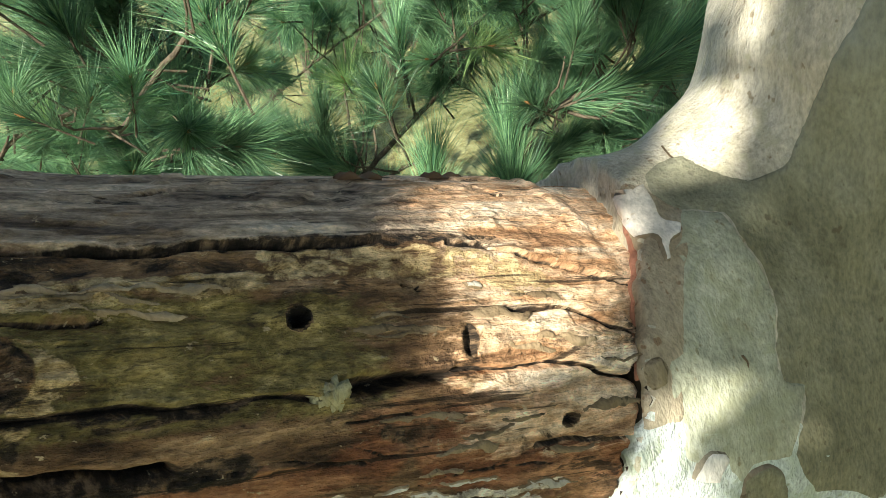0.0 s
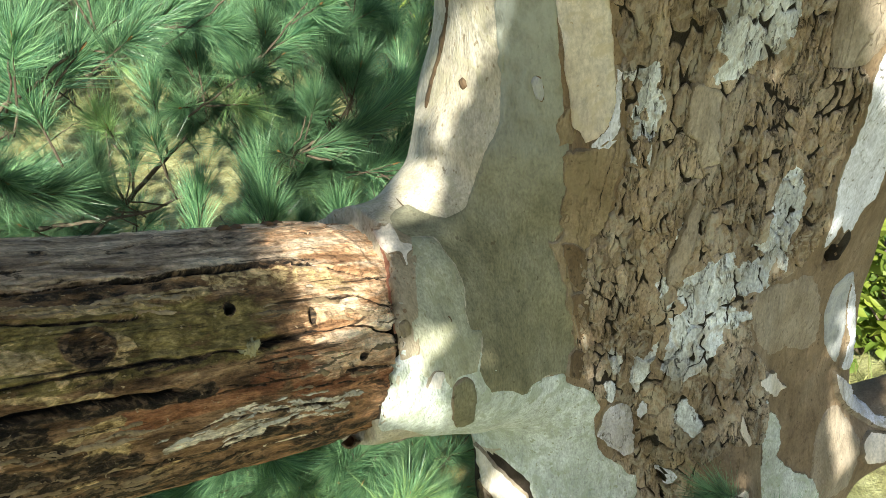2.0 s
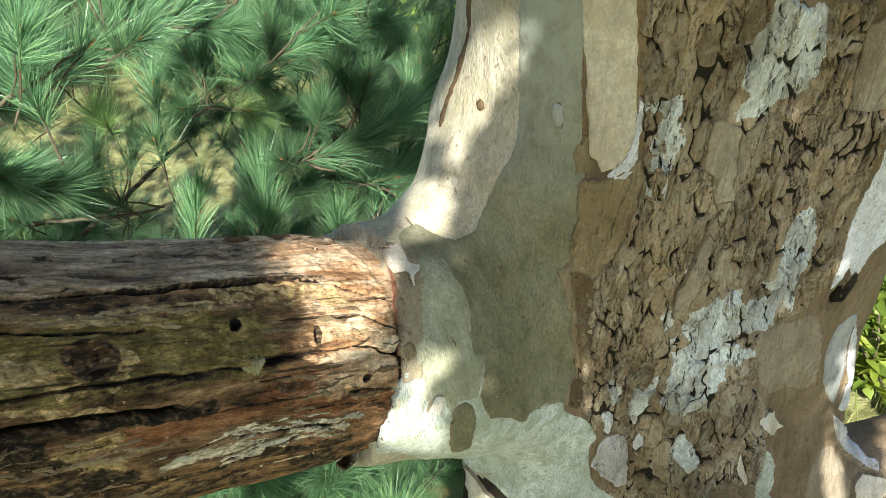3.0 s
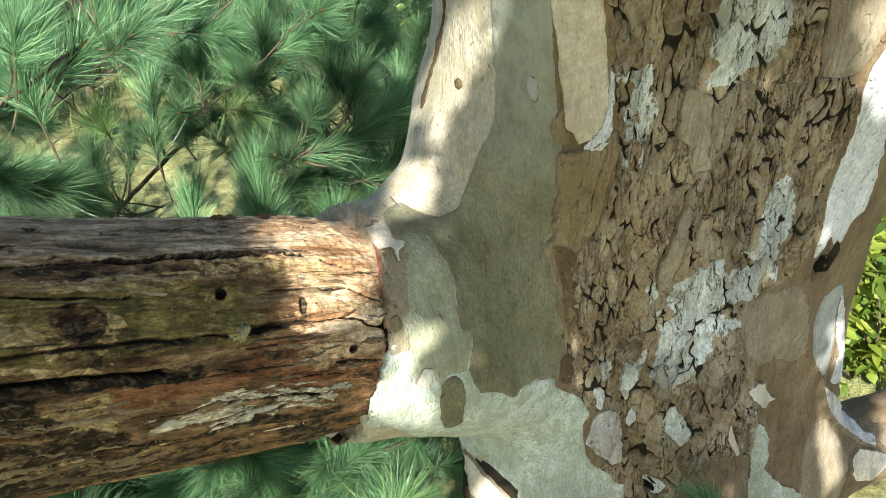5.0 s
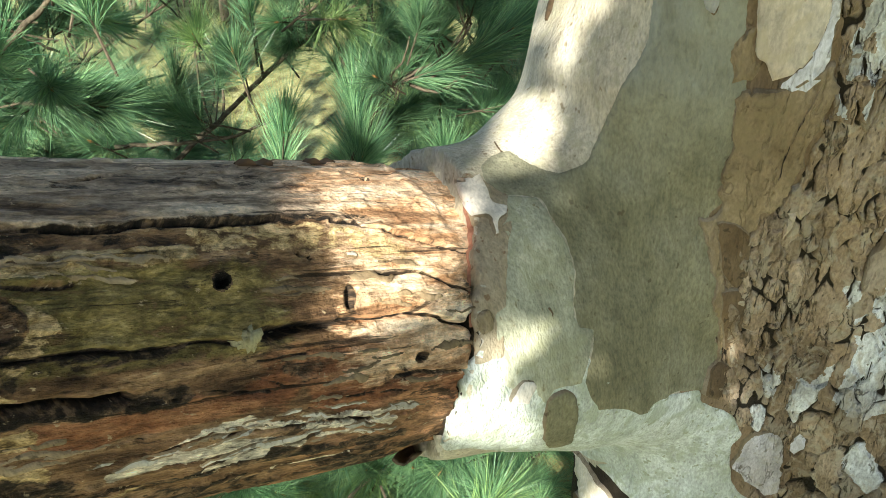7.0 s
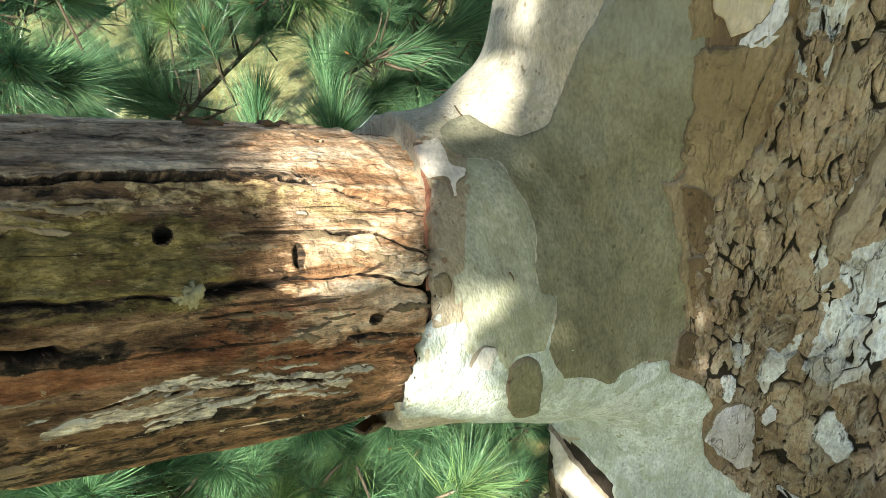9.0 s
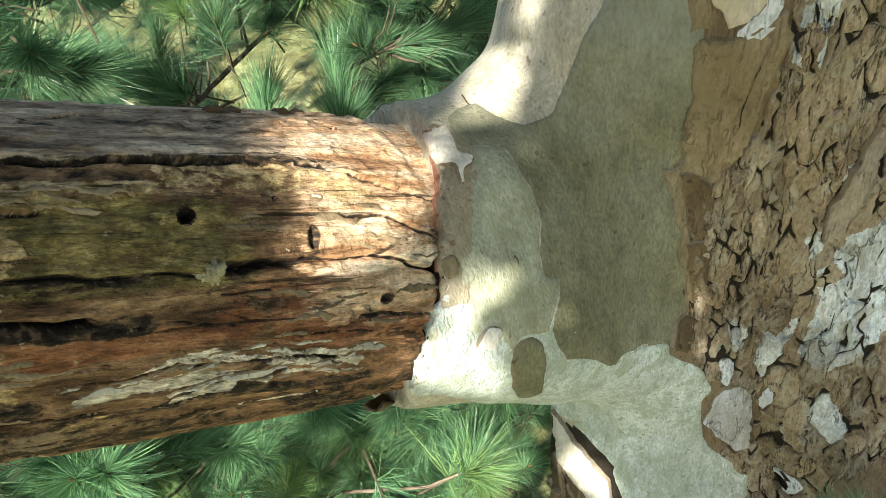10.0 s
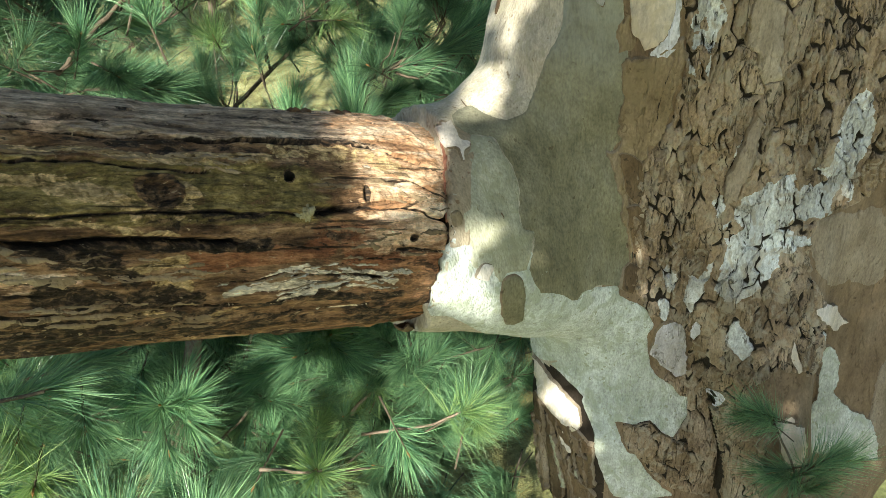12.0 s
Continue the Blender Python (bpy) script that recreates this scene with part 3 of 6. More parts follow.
FISSURED_LOW = [(-0.041, -0.303), (0.014, -0.308), (0.04, -0.259), (0.089, -0.25), (0.117, -0.215), (0.133, -0.18), (0.181, -0.164), (0.250, -0.190), (0.245, -0.25), (0.171, -0.225), (0.140, -0.263), (0.130, -0.297), (0.165, -0.318), (0.173, -0.422), (0.12, -0.507), (0.031, -0.467), (-0.016, -0.401)]
WHITISH = [                              # outline, and how much of it is bleached
    ([(0.064, 0.008), (0.105, 0.012), (0.144, 0.030), (0.196, 0.044), (0.213, 0.022), (0.214, -0.045), (0.154, -0.062), (0.149, -0.099), (0.111, -0.139), (0.085, -0.118), (0.091, -0.052)], 0.5),
    ([(0.097, 0.285), (0.110, 0.330), (0.183, 0.330), (0.195, 0.263), (0.178, 0.250), (0.151, 0.240), (0.133, 0.218), (0.089, 0.223), (0.109, 0.239), (0.094, 0.254)], 1.2),
    ([(0.227, 0.137), (0.240, 0.111), (0.247, 0.074), (0.229, 0.045), (0.240, 0.0), (0.222, 0.010), (0.197, 0.041), (0.199, 0.072), (0.201, 0.105)], 1.2),
]
WHITISH += [
    ([(0.004, 0.229), (0.036, 0.238), (0.050, 0.194), (0.033, 0.139), (0.019, 0.145), (0.017, 0.195)], 0.3),
    ([(0.019, -0.085), (0.038, -0.095), (0.033, -0.142), (0.020, -0.131)], 0.4),
    ([(0.052, -0.083), (0.078, -0.077), (0.072, -0.115), (0.056, -0.120)], 0.2),
    ([(0.087, 0.089), (0.111, 0.098), (0.104, 0.062), (0.080, 0.043)], 0.3),
]

trunk = build_trunk()
bark_patch("mint_bark", MINT, 0.0007, [(-0.248, -0.049), (-0.216, -0.027), (-0.189, -0.051), (-0.165, -0.036), (-0.148, -0.059), (-0.099, -0.110), (-0.045, -0.116), (-0.038, -0.132), (-0.004, -0.153), (0.011, -0.184), (0.004, -0.203), (0.011, -0.25), (0.025, -0.274), (0.046, -0.287), (0.056, -0.304), (0.07, -0.306), (0.072, -0.341), (0.06, -0.366), (0.052, -0.38), (0.034, -0.371), (0.016, -0.352), (-0.009, -0.361), (-0.035, -0.36), (-0.016, -0.411), (-0.003, -0.415), (0.022, -0.455), (0.043, -0.479), (0.061, -0.501), (-0.034, -0.512), (-0.067, -0.421), (-0.069, -0.382), (-0.088, -0.335), (-0.088, -0.32), (-0.115, -0.294), (-0.139, -0.274), (-0.129, -0.266), (-0.169, -0.269), (-0.238, -0.138), (-0.262, -0.128), (-0.257, -0.095), (-0.245, -0.066)], label="mint-white freshly bared bark below the collar", bare=True)
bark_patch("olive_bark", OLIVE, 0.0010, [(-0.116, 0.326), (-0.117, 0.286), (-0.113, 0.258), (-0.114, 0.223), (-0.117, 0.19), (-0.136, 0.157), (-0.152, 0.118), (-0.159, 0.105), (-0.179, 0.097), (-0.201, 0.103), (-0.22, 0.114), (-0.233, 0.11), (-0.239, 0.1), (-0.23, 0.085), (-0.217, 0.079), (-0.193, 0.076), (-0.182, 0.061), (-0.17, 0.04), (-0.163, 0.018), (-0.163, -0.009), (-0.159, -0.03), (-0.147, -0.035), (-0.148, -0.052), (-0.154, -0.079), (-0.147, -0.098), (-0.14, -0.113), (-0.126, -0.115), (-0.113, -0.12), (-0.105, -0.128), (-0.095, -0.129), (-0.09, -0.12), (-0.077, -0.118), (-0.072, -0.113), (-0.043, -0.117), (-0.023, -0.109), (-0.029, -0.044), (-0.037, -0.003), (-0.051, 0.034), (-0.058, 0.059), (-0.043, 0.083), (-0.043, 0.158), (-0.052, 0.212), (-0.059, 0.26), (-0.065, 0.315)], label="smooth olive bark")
bark_patch("collar_plate", SAGE, 0.0013, [(-0.217, 0.079), (-0.203, 0.078), (-0.193, 0.076), (-0.182, 0.061), (-0.17, 0.04), (-0.163, 0.018), (-0.163, -0.009), (-0.159, -0.028), (-0.147, -0.034), (-0.148, -0.054), (-0.154, -0.079), (-0.163, -0.082), (-0.176, -0.082), (-0.184, -0.094), (-0.19, -0.084), (-0.194, -0.069), (-0.205, -0.072), (-0.213, -0.065), (-0.214, -0.045), (-0.219, -0.027), (-0.219, -0.002), (-0.214, 0.014), (-0.215, 0.047), (-0.221, 0.055), (-0.216, 0.063)], label="sage green plate on the branch collar")
bark_patch("rim_bark", KHAKI, 0.0012, [(-0.254, 0.087), (-0.246, 0.068), (-0.24, 0.039), (-0.237, 0.009), (-0.234, -0.016), (-0.232, -0.042), (-0.221, -0.044), (-0.212, -0.041), (-0.212, 0.014), (-0.212, 0.045), (-0.21, 0.068), (-0.216, 0.08), (-0.226, 0.085), (-0.237, 0.093), (-0.248, 0.096)], label="khaki bark between the collar edge and the sage plate")
bark_patch("rim_strip", RUST, 0.0022, [(-0.253, 0.082), (-0.247, 0.07), (-0.242, 0.038), (-0.239, 0.009), (-0.236, -0.017), (-0.233, -0.016), (-0.235, 0.009), (-0.236, 0.039), (-0.241, 0.064), (-0.248, 0.08)], label="rust-red strip along the collar edge")
bark_patch("bark_knot", TAN, 0.0022, [(-0.229, -0.006), (-0.224, -0.002), (-0.219, -0.008), (-0.219, -0.018), (-0.225, -0.022), (-0.229, -0.018)])
bark_patch("edge_strip", UMBER, 0.002, [(-0.166, 0.346), (-0.165, 0.311), (-0.172, 0.294), (-0.180, 0.27), (-0.190, 0.248), (-0.197, 0.221), (-0.194, 0.219), (-0.186, 0.245), (-0.176, 0.268), (-0.168, 0.29), (-0.162, 0.311), (-0.161, 0.337)], label="brown lifted bark on the edge of the trunk")
bark_patch("bark_wrinkle", UMBER, 0.0009, [(-0.2337, 0.1207), (-0.2267, 0.1127), (-0.2197, 0.1077), (-0.2137, 0.1027), (-0.2123, 0.1033), (-0.2183, 0.1083), (-0.2253, 0.1133), (-0.2323, 0.1213)], wobble=0.0005, rim=0.0006)
bark_patch("bark_wrinkle", RUST, 0.0009, [(-0.2245, 0.1178), (-0.2195, 0.1128), (-0.2145, 0.1108), (-0.2135, 0.1112), (-0.2185, 0.1132), (-0.2235, 0.1182)], wobble=0.0005, rim=0.0006)
bark_patch("cream_bark", CREAM, 0.0032, [(-0.254, 0.089), (-0.247, 0.092), (-0.239, 0.094), (-0.235, 0.089), (-0.226, 0.074), (-0.216, 0.07), (-0.216, 0.063), (-0.221, 0.059), (-0.22, 0.048), (-0.224, 0.048), (-0.228, 0.06), (-0.234, 0.063), (-0.242, 0.066), (-0.249, 0.076)], label="cream-white patch of bare bark", grid=0.003)
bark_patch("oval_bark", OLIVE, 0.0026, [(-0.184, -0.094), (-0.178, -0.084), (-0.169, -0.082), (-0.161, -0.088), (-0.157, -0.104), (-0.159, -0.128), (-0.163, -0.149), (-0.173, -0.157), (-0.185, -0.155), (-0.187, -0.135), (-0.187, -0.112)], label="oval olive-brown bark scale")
bark_patch("bark_scale", CREAM, 0.003, [(-0.207, -0.069), (-0.199, -0.063), (-0.192, -0.066), (-0.19, -0.073), (-0.193, -0.08), (-0.198, -0.088), (-0.21, -0.081)])
bark_patch("bark_scale", UMBER, 0.002, [(-0.186, -0.008), (-0.182, -0.007), (-0.178, -0.014), (-0.176, -0.023), (-0.18, -0.018)])
bark_patch("cream_strip", BUFF, 0.0022, [(-0.068, 0.322), (-0.063, 0.289), (-0.057, 0.264), (-0.053, 0.241), (-0.047, 0.212), (-0.043, 0.186), (-0.036, 0.179), (-0.027, 0.165), (-0.022, 0.168), (-0.011, 0.172), (-0.004, 0.184), (0.001, 0.21), (-0.009, 0.256), (-0.02, 0.297), (-0.025, 0.318)], label="buff smooth strip of bark")
bark_patch("white_fringe", WHITE, 0.0026, [(-0.006, 0.235), (0.003, 0.232), (0.008, 0.195), (0.006, 0.168), (-0.006, 0.158), (-0.024, 0.160), (-0.024, 0.166), (-0.010, 0.178), (-0.002, 0.200)], label="blue-white fringe of bared bark", wobble=0.003, bare=True)
bark_patch("tan_bark", TAN, 0.0028, [(-0.051, 0.153), (-0.043, 0.161), (-0.026, 0.163), (-0.009, 0.169), (0.013, 0.177), (0.016, 0.144), (0.007, 0.109), (0.001, 0.084), (-0.012, 0.065), (-0.030, 0.03), (-0.034, 0.001), (-0.027, -0.046), (-0.023, -0.097), (-0.031, -0.118), (-0.041, -0.115), (-0.031, -0.084), (-0.036, -0.043), (-0.045, -0.019), (-0.044, 0.003), (-0.056, 0.032), (-0.064, 0.057), (-0.049, 0.07), (-0.053, 0.093), (-0.047, 0.123), (-0.053, 0.136)], label="tan bark with a lifted edge", wobble=0.0042, bare=True)
bark_patch("bark_split", FISSURE_SHADE, 0.0034, [(0.0050, 0.166), (-0.0005, 0.148), (-0.0050, 0.132), (-0.0085, 0.115), (-0.0112, 0.096), (-0.0095, 0.096), (-0.0065, 0.115), (-0.0030, 0.132), (0.0012, 0.148), (0.0062, 0.166)], label="dark split in the tan bark", wobble=0.0008, rim=0.0006)
bark_patch("brown_scale", UMBER, 0.0045, [(-0.05, 0.06), (-0.035, 0.061), (-0.021, 0.05), (-0.016, 0.012), (-0.027, -0.002), (-0.042, 0.013)], wobble=0.0016)
bark_patch("brown_scale", UMBER, 0.0045, [(-0.04, -0.005), (-0.024, -0.002), (-0.013, -0.018), (-0.015, -0.065), (-0.026, -0.069), (-0.034, -0.039)], wobble=0.0016)
bark_patch("brown_scale", UMBER, 0.0045, [(-0.04, -0.094), (-0.03, -0.081), (-0.017, -0.088), (-0.021, -0.115), (-0.026, -0.129), (-0.041, -0.119)], wobble=0.0016)
bark_patch("bark_scale", TAN, 0.0018, [(-0.06, 0.191), (-0.047, 0.199), (-0.042, 0.183), (-0.036, 0.179), (-0.043, 0.164), (-0.055, 0.167), (-0.061, 0.18)], wobble=0.004)
bark_patch("bark_ring", UMBER, 0.0010, [(-0.085, 0.230), (-0.080, 0.235), (-0.073, 0.230), (-0.068, 0.216), (-0.072, 0.207), (-0.079, 0.211), (-0.082, 0.218)])
bark_patch("bark_scale", SLATE, 0.0018, [(-0.0840, 0.2295), (-0.0797, 0.2335), (-0.0735, 0.2293), (-0.0690, 0.216), (-0.0723, 0.2085), (-0.0785, 0.212), (-0.0812, 0.2183)], wobble=0.0006)
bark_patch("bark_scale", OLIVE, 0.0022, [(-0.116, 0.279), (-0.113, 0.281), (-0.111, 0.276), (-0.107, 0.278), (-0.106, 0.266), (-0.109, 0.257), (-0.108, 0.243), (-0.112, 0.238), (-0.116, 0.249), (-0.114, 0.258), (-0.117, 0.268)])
bark_patch("bark_knot", UMBER, 0.0016, [(-0.156, 0.241), (-0.152, 0.244), (-0.147, 0.239), (-0.146, 0.233), (-0.152, 0.23), (-0.156, 0.234)])
bark_patch("grey_plate", ASH, 0.004, [(0.017, -0.181), (0.031, -0.172), (0.046, -0.176), (0.057, -0.191), (0.060, -0.21), (0.066, -0.248), (0.063, -0.267), (0.049, -0.274), (0.037, -0.263), (0.023, -0.252), (0.008, -0.229), (0.011, -0.212), (0.013, -0.198)], label="grey-white weathered bark plate", wobble=0.003, bare=True)
bark_patch("bark_scale", WHITE, 0.004, [(0.063, -0.179), (0.069, -0.17), (0.078, -0.179), (0.077, -0.193), (0.071, -0.207), (0.064, -0.2)], wobble=0.002, bare=True)
bark_patch("white_bark", WHITE, 0.0024, [(0.290, 0.245), (0.300, 0.262), (0.312, 0.235), (0.330, 0.200), (0.345, 0.150), (0.353, 0.115), (0.349, 0.085), (0.335, 0.074), (0.331, 0.048), (0.318, 0.040), (0.310, 0.052), (0.300, 0.030), (0.289, 0.030), (0.290, 0.068), (0.286, 0.103), (0.288, 0.142), (0.292, 0.178), (0.287, 0.215)], label="blue-white bare bark", wobble=0.0024, bare=True)
bark_patch("smooth_shoulder", BUFFTAN, 0.0030, [(0.231, 0.282), (0.230, 0.310), (0.265, 0.318), (0.296, 0.318), (0.288, 0.250), (0.272, 0.233), (0.250, 0.229), (0.236, 0.235), (0.231, 0.262)], label="smooth grey-tan bark", wobble=0.0024, bare=True)
bark_patch("pale_bulge", BUFFTAN, 0.0015, [(0.352, -0.40), (0.351, -0.275), (0.37, -0.235), (0.398, -0.240), (0.44, -0.285), (0.47, -0.33), (0.45, -0.40)], label="grey-tan bark on a swelling of the trunk", wobble=0.003)
bark_patch("pale_knob", CREAM, 0.006, [(0.208, -0.145), (0.227, -0.14), (0.257, -0.15), (0.273, -0.17), (0.287, -0.181), (0.271, -0.184), (0.257, -0.19), (0.219, -0.162)], wobble=0.0024, bare=True)
bark_patch("white_tongue", MINT, 0.003, [(0.255, -0.217), (0.271, -0.219), (0.284, -0.246), (0.289, -0.284), (0.285, -0.296), (0.311, -0.324), (0.351, -0.348), (0.371, -0.391), (0.385, -0.435), (0.349, -0.425), (0.324, -0.440), (0.3, -0.404), (0.269, -0.403), (0.232, -0.392), (0.215, -0.372), (0.212, -0.335), (0.238, -0.327), (0.258, -0.305), (0.254, -0.263)], label="pale tongue of fresh bark", wobble=0.0024, bare=True)
bark_patch("cream_scale", BUFF, 0.004, [(0.171, -0.307), (0.178, -0.3), (0.191, -0.294), (0.201, -0.308), (0.213, -0.316), (0.221, -0.347), (0.21, -0.378), (0.192, -0.380), (0.18, -0.342)], wobble=0.0024, bare=True)
bark_patch("bark_scale", WHITE, 0.004, [(0.096, -0.287), (0.109, -0.274), (0.117, -0.283), (0.11, -0.307), (0.103, -0.306)], bare=True)
bark_patch("bark_scale", UMBER, 0.004, [(0.298, -0.393), (0.321, -0.391), (0.33, -0.407), (0.32, -0.424), (0.304, -0.414)])
bark_patch("bark_scale", BUFF, 0.004, [(0.182, -0.18), (0.195, -0.21), (0.202, -0.231), (0.194, -0.234), (0.182, -0.209)], bare=True)
# dark patch over the carved hollow, painted as the shade inside it
bark_patch("bark_hollow", FISSURE_SHADE, 0.003, [(0.312, 0.042), (0.322, 0.052), (0.332, 0.036), (0.322, 0.012), (0.310, 0.003), (0.306, 0.02)], label="dark patch painted as the shade in a bark hollow")
bark_patch("grey_strip", SLATE, 0.002, [(0.329, -0.069), (0.336, -0.031), (0.365, -0.014), (0.382, -0.051), (0.379, -0.104), (0.373, -0.158), (0.343, -0.124)])
bark_patch("curl_strip", UMBER, 0.004, [(-0.153, -0.35), (-0.124, -0.36), (-0.096, -0.378), (-0.073, -0.405), (-0.069, -0.422), (-0.087, -0.427), (-0.115, -0.413), (-0.139, -0.376)])
bark_patch("curl_strip", BUFF, 0.005, [(-0.166, -0.268), (-0.153, -0.280), (-0.115, -0.318), (-0.090, -0.343), (-0.087, -0.374), (-0.100, -0.386), (-0.129, -0.366), (-0.156, -0.340), (-0.164, -0.305)], label="pale inner bark of a peeling strip")
bark_patch("curl_strip", CREAM, 0.003, [(-0.124, -0.37), (-0.11, -0.399), (-0.101, -0.432), (-0.11, -0.436), (-0.124, -0.411)])
bark_patch("smooth_face", BUFFTAN, 0.0005, [(0.196, -0.025), (0.219, -0.017), (0.243, -0.016), (0.27, -0.01), (0.292, -0.012), (0.312, -0.041), (0.323, -0.077), (0.326, -0.113), (0.307, -0.128), (0.275, -0.118), (0.238, -0.119), (0.206, -0.087), (0.196, -0.063), (0.187, -0.043)], label="smooth grey-tan bark", wobble=0.0032, bare=True)
bark_patch("tan_tongue", BUFFTAN, 0.007, [(0.099, 0.105), (0.113, 0.092), (0.108, 0.073), (0.106, 0.046), (0.099, 0.025), (0.095, 0.003), (0.079, 0), (0.077, 0.033), (0.086, 0.06), (0.092, 0.086)], label="grey-tan tongue of bark", wobble=0.0024, bare=True)
bark_patch("tan_tongue", BUFFTAN, 0.006, [(0.074, 0.217), (0.111, 0.214), (0.113, 0.173), (0.118, 0.140), (0.098, 0.136), (0.086, 0.165), (0.072, 0.175)], wobble=0.0034, bare=True)
bark_patch("fold_strip", ASH, 0.006, [(0.369, -0.172), (0.39, -0.181), (0.492, -0.271), (0.51, -0.288), (0.528, -0.294), (0.53, -0.318), (0.498, -0.307), (0.42, -0.253), (0.383, -0.212)], rim=0.004)
bark_patch("pale_scale", CREAM, 0.005, [(0.47, -0.33), (0.49, -0.312), (0.52, -0.318), (0.545, -0.325), (0.55, -0.35), (0.525, -0.375), (0.49, -0.375), (0.472, -0.355)], rim=0.004)
bark_patch("white_edge", WHITE, 0.003, [(0.392, -0.126), (0.372, -0.085), (0.367, -0.049), (0.367, -0.027), (0.385, -0.052), (0.411, -0.113), (0.428, -0.17), (0.406, -0.181), (0.383, -0.168)])
bark_patch("loose_strip", UMBER, 0.006, [(-0.164, -0.336), (-0.153, -0.34), (-0.147, -0.405), (-0.146, -0.495), (-0.154, -0.566), (-0.169, -0.591), (-0.164, -0.446)], label="strip of brown bark hanging loose")
bark_patch("loose_strip", UMBER, 0.007, [(-0.143, -0.362), (-0.134, -0.383), (-0.127, -0.444), (-0.113, -0.537), (-0.129, -0.547), (-0.139, -0.477), (-0.143, -0.403)])
bark_patch("loose_strip", UMBER, 0.006, [(-0.123, -0.444), (-0.103, -0.471), (-0.075, -0.497), (-0.059, -0.516), (-0.093, -0.528), (-0.113, -0.502)])
bark_patch("loose_strip", UMBER, 0.006, [(-0.094, -0.43), (-0.072, -0.441), (-0.065, -0.483), (-0.077, -0.49), (-0.092, -0.46)])
bark_patch("loose_strip", BROWN, 0.005, [(-0.11, -0.387), (-0.092, -0.398), (-0.087, -0.427), (-0.098, -0.425)])


def hanging_strips():
    """Ragged strips of bark that peel off the shaded foot of the collar."""
    rng = np.random.RandomState(6)
    for k in range(13):
        a = -0.166 + 0.0078 * k + rng.uniform(-0.003, 0.003)
        top = -0.345 - 0.5 * (a + 0.166) - rng.uniform(0, 0.09)
        ln, w = rng.uniform(0.07, 0.17), rng.uniform(0.0025, 0.0055)
        lean = 0.10 + rng.uniform(-0.05, 0.12)
        right = [(a + w * rng.uniform(0.6, 1.2) + lean * t * ln, top - ln * t) for t in (0.0, 0.25, 0.5, 0.75, 1.0)]
        left = [(a - w * rng.uniform(0.6, 1.2) + lean * t * ln, top - ln * t) for t in (1.0, 0.75, 0.5, 0.25, 0.0)]
        bark_patch("loose_strip", (UMBER, BROWN, UMBER, UMBER, SAGE)[k % 5], rng.uniform(0.003, 0.009), right + left, wobble=0.0022)


hanging_strips()


# ---- plates of the fissured bark ----
def plate_seeds(rng, lo, hi):
    """Unevenly spread seeds: fields of small plates between broad ones."""
    keep, radius = [], []
    for _ in range(16000):
        p = rng.uniform(lo, hi)
        field = fnoise(np.array([[p[0] * 11, p[1] * 6, 4.0]]), 3, 31)[0]
        r = 0.0080 + 0.015 * sstep(-0.25, 0.8, field) + (0.006 if p[1] < -0.27 else 0.0) + (0.010 if any(share > 0.5 and in_polygon(p[None], o)[0] for o, share in WHITISH) else 0.0)
        if keep:
            d = (np.array(keep) - p) * np.array((1, 0.38))
            if (np.linalg.norm(d, axis=1) < np.minimum(np.array(radius), r)).any():
                continue
        keep.append(p)
        radius.append(r)
    return np.array(keep)


def nearest_two(p, seeds, tall):
    """Own seed of each point and its distance from the border to the next one."""
    m = np.array((1, tall))
    own, edge = np.zeros(len(p), int), np.zeros(len(p))
    for k in range(0, len(p), 4000):
        d = np.linalg.norm((p[k:k + 4000, None] - seeds[None]) * m, axis=2)
        two = np.argpartition(d, 1, axis=1)[:, :2]
        dd = np.take_along_axis(d, two, 1)
        first = dd.argmin(1)
        own[k:k + 4000] = two[np.arange(len(two)), first]
        edge[k:k + 4000] = 0.5 * np.abs(dd[:, 0] - dd[:, 1])
    return own, edge


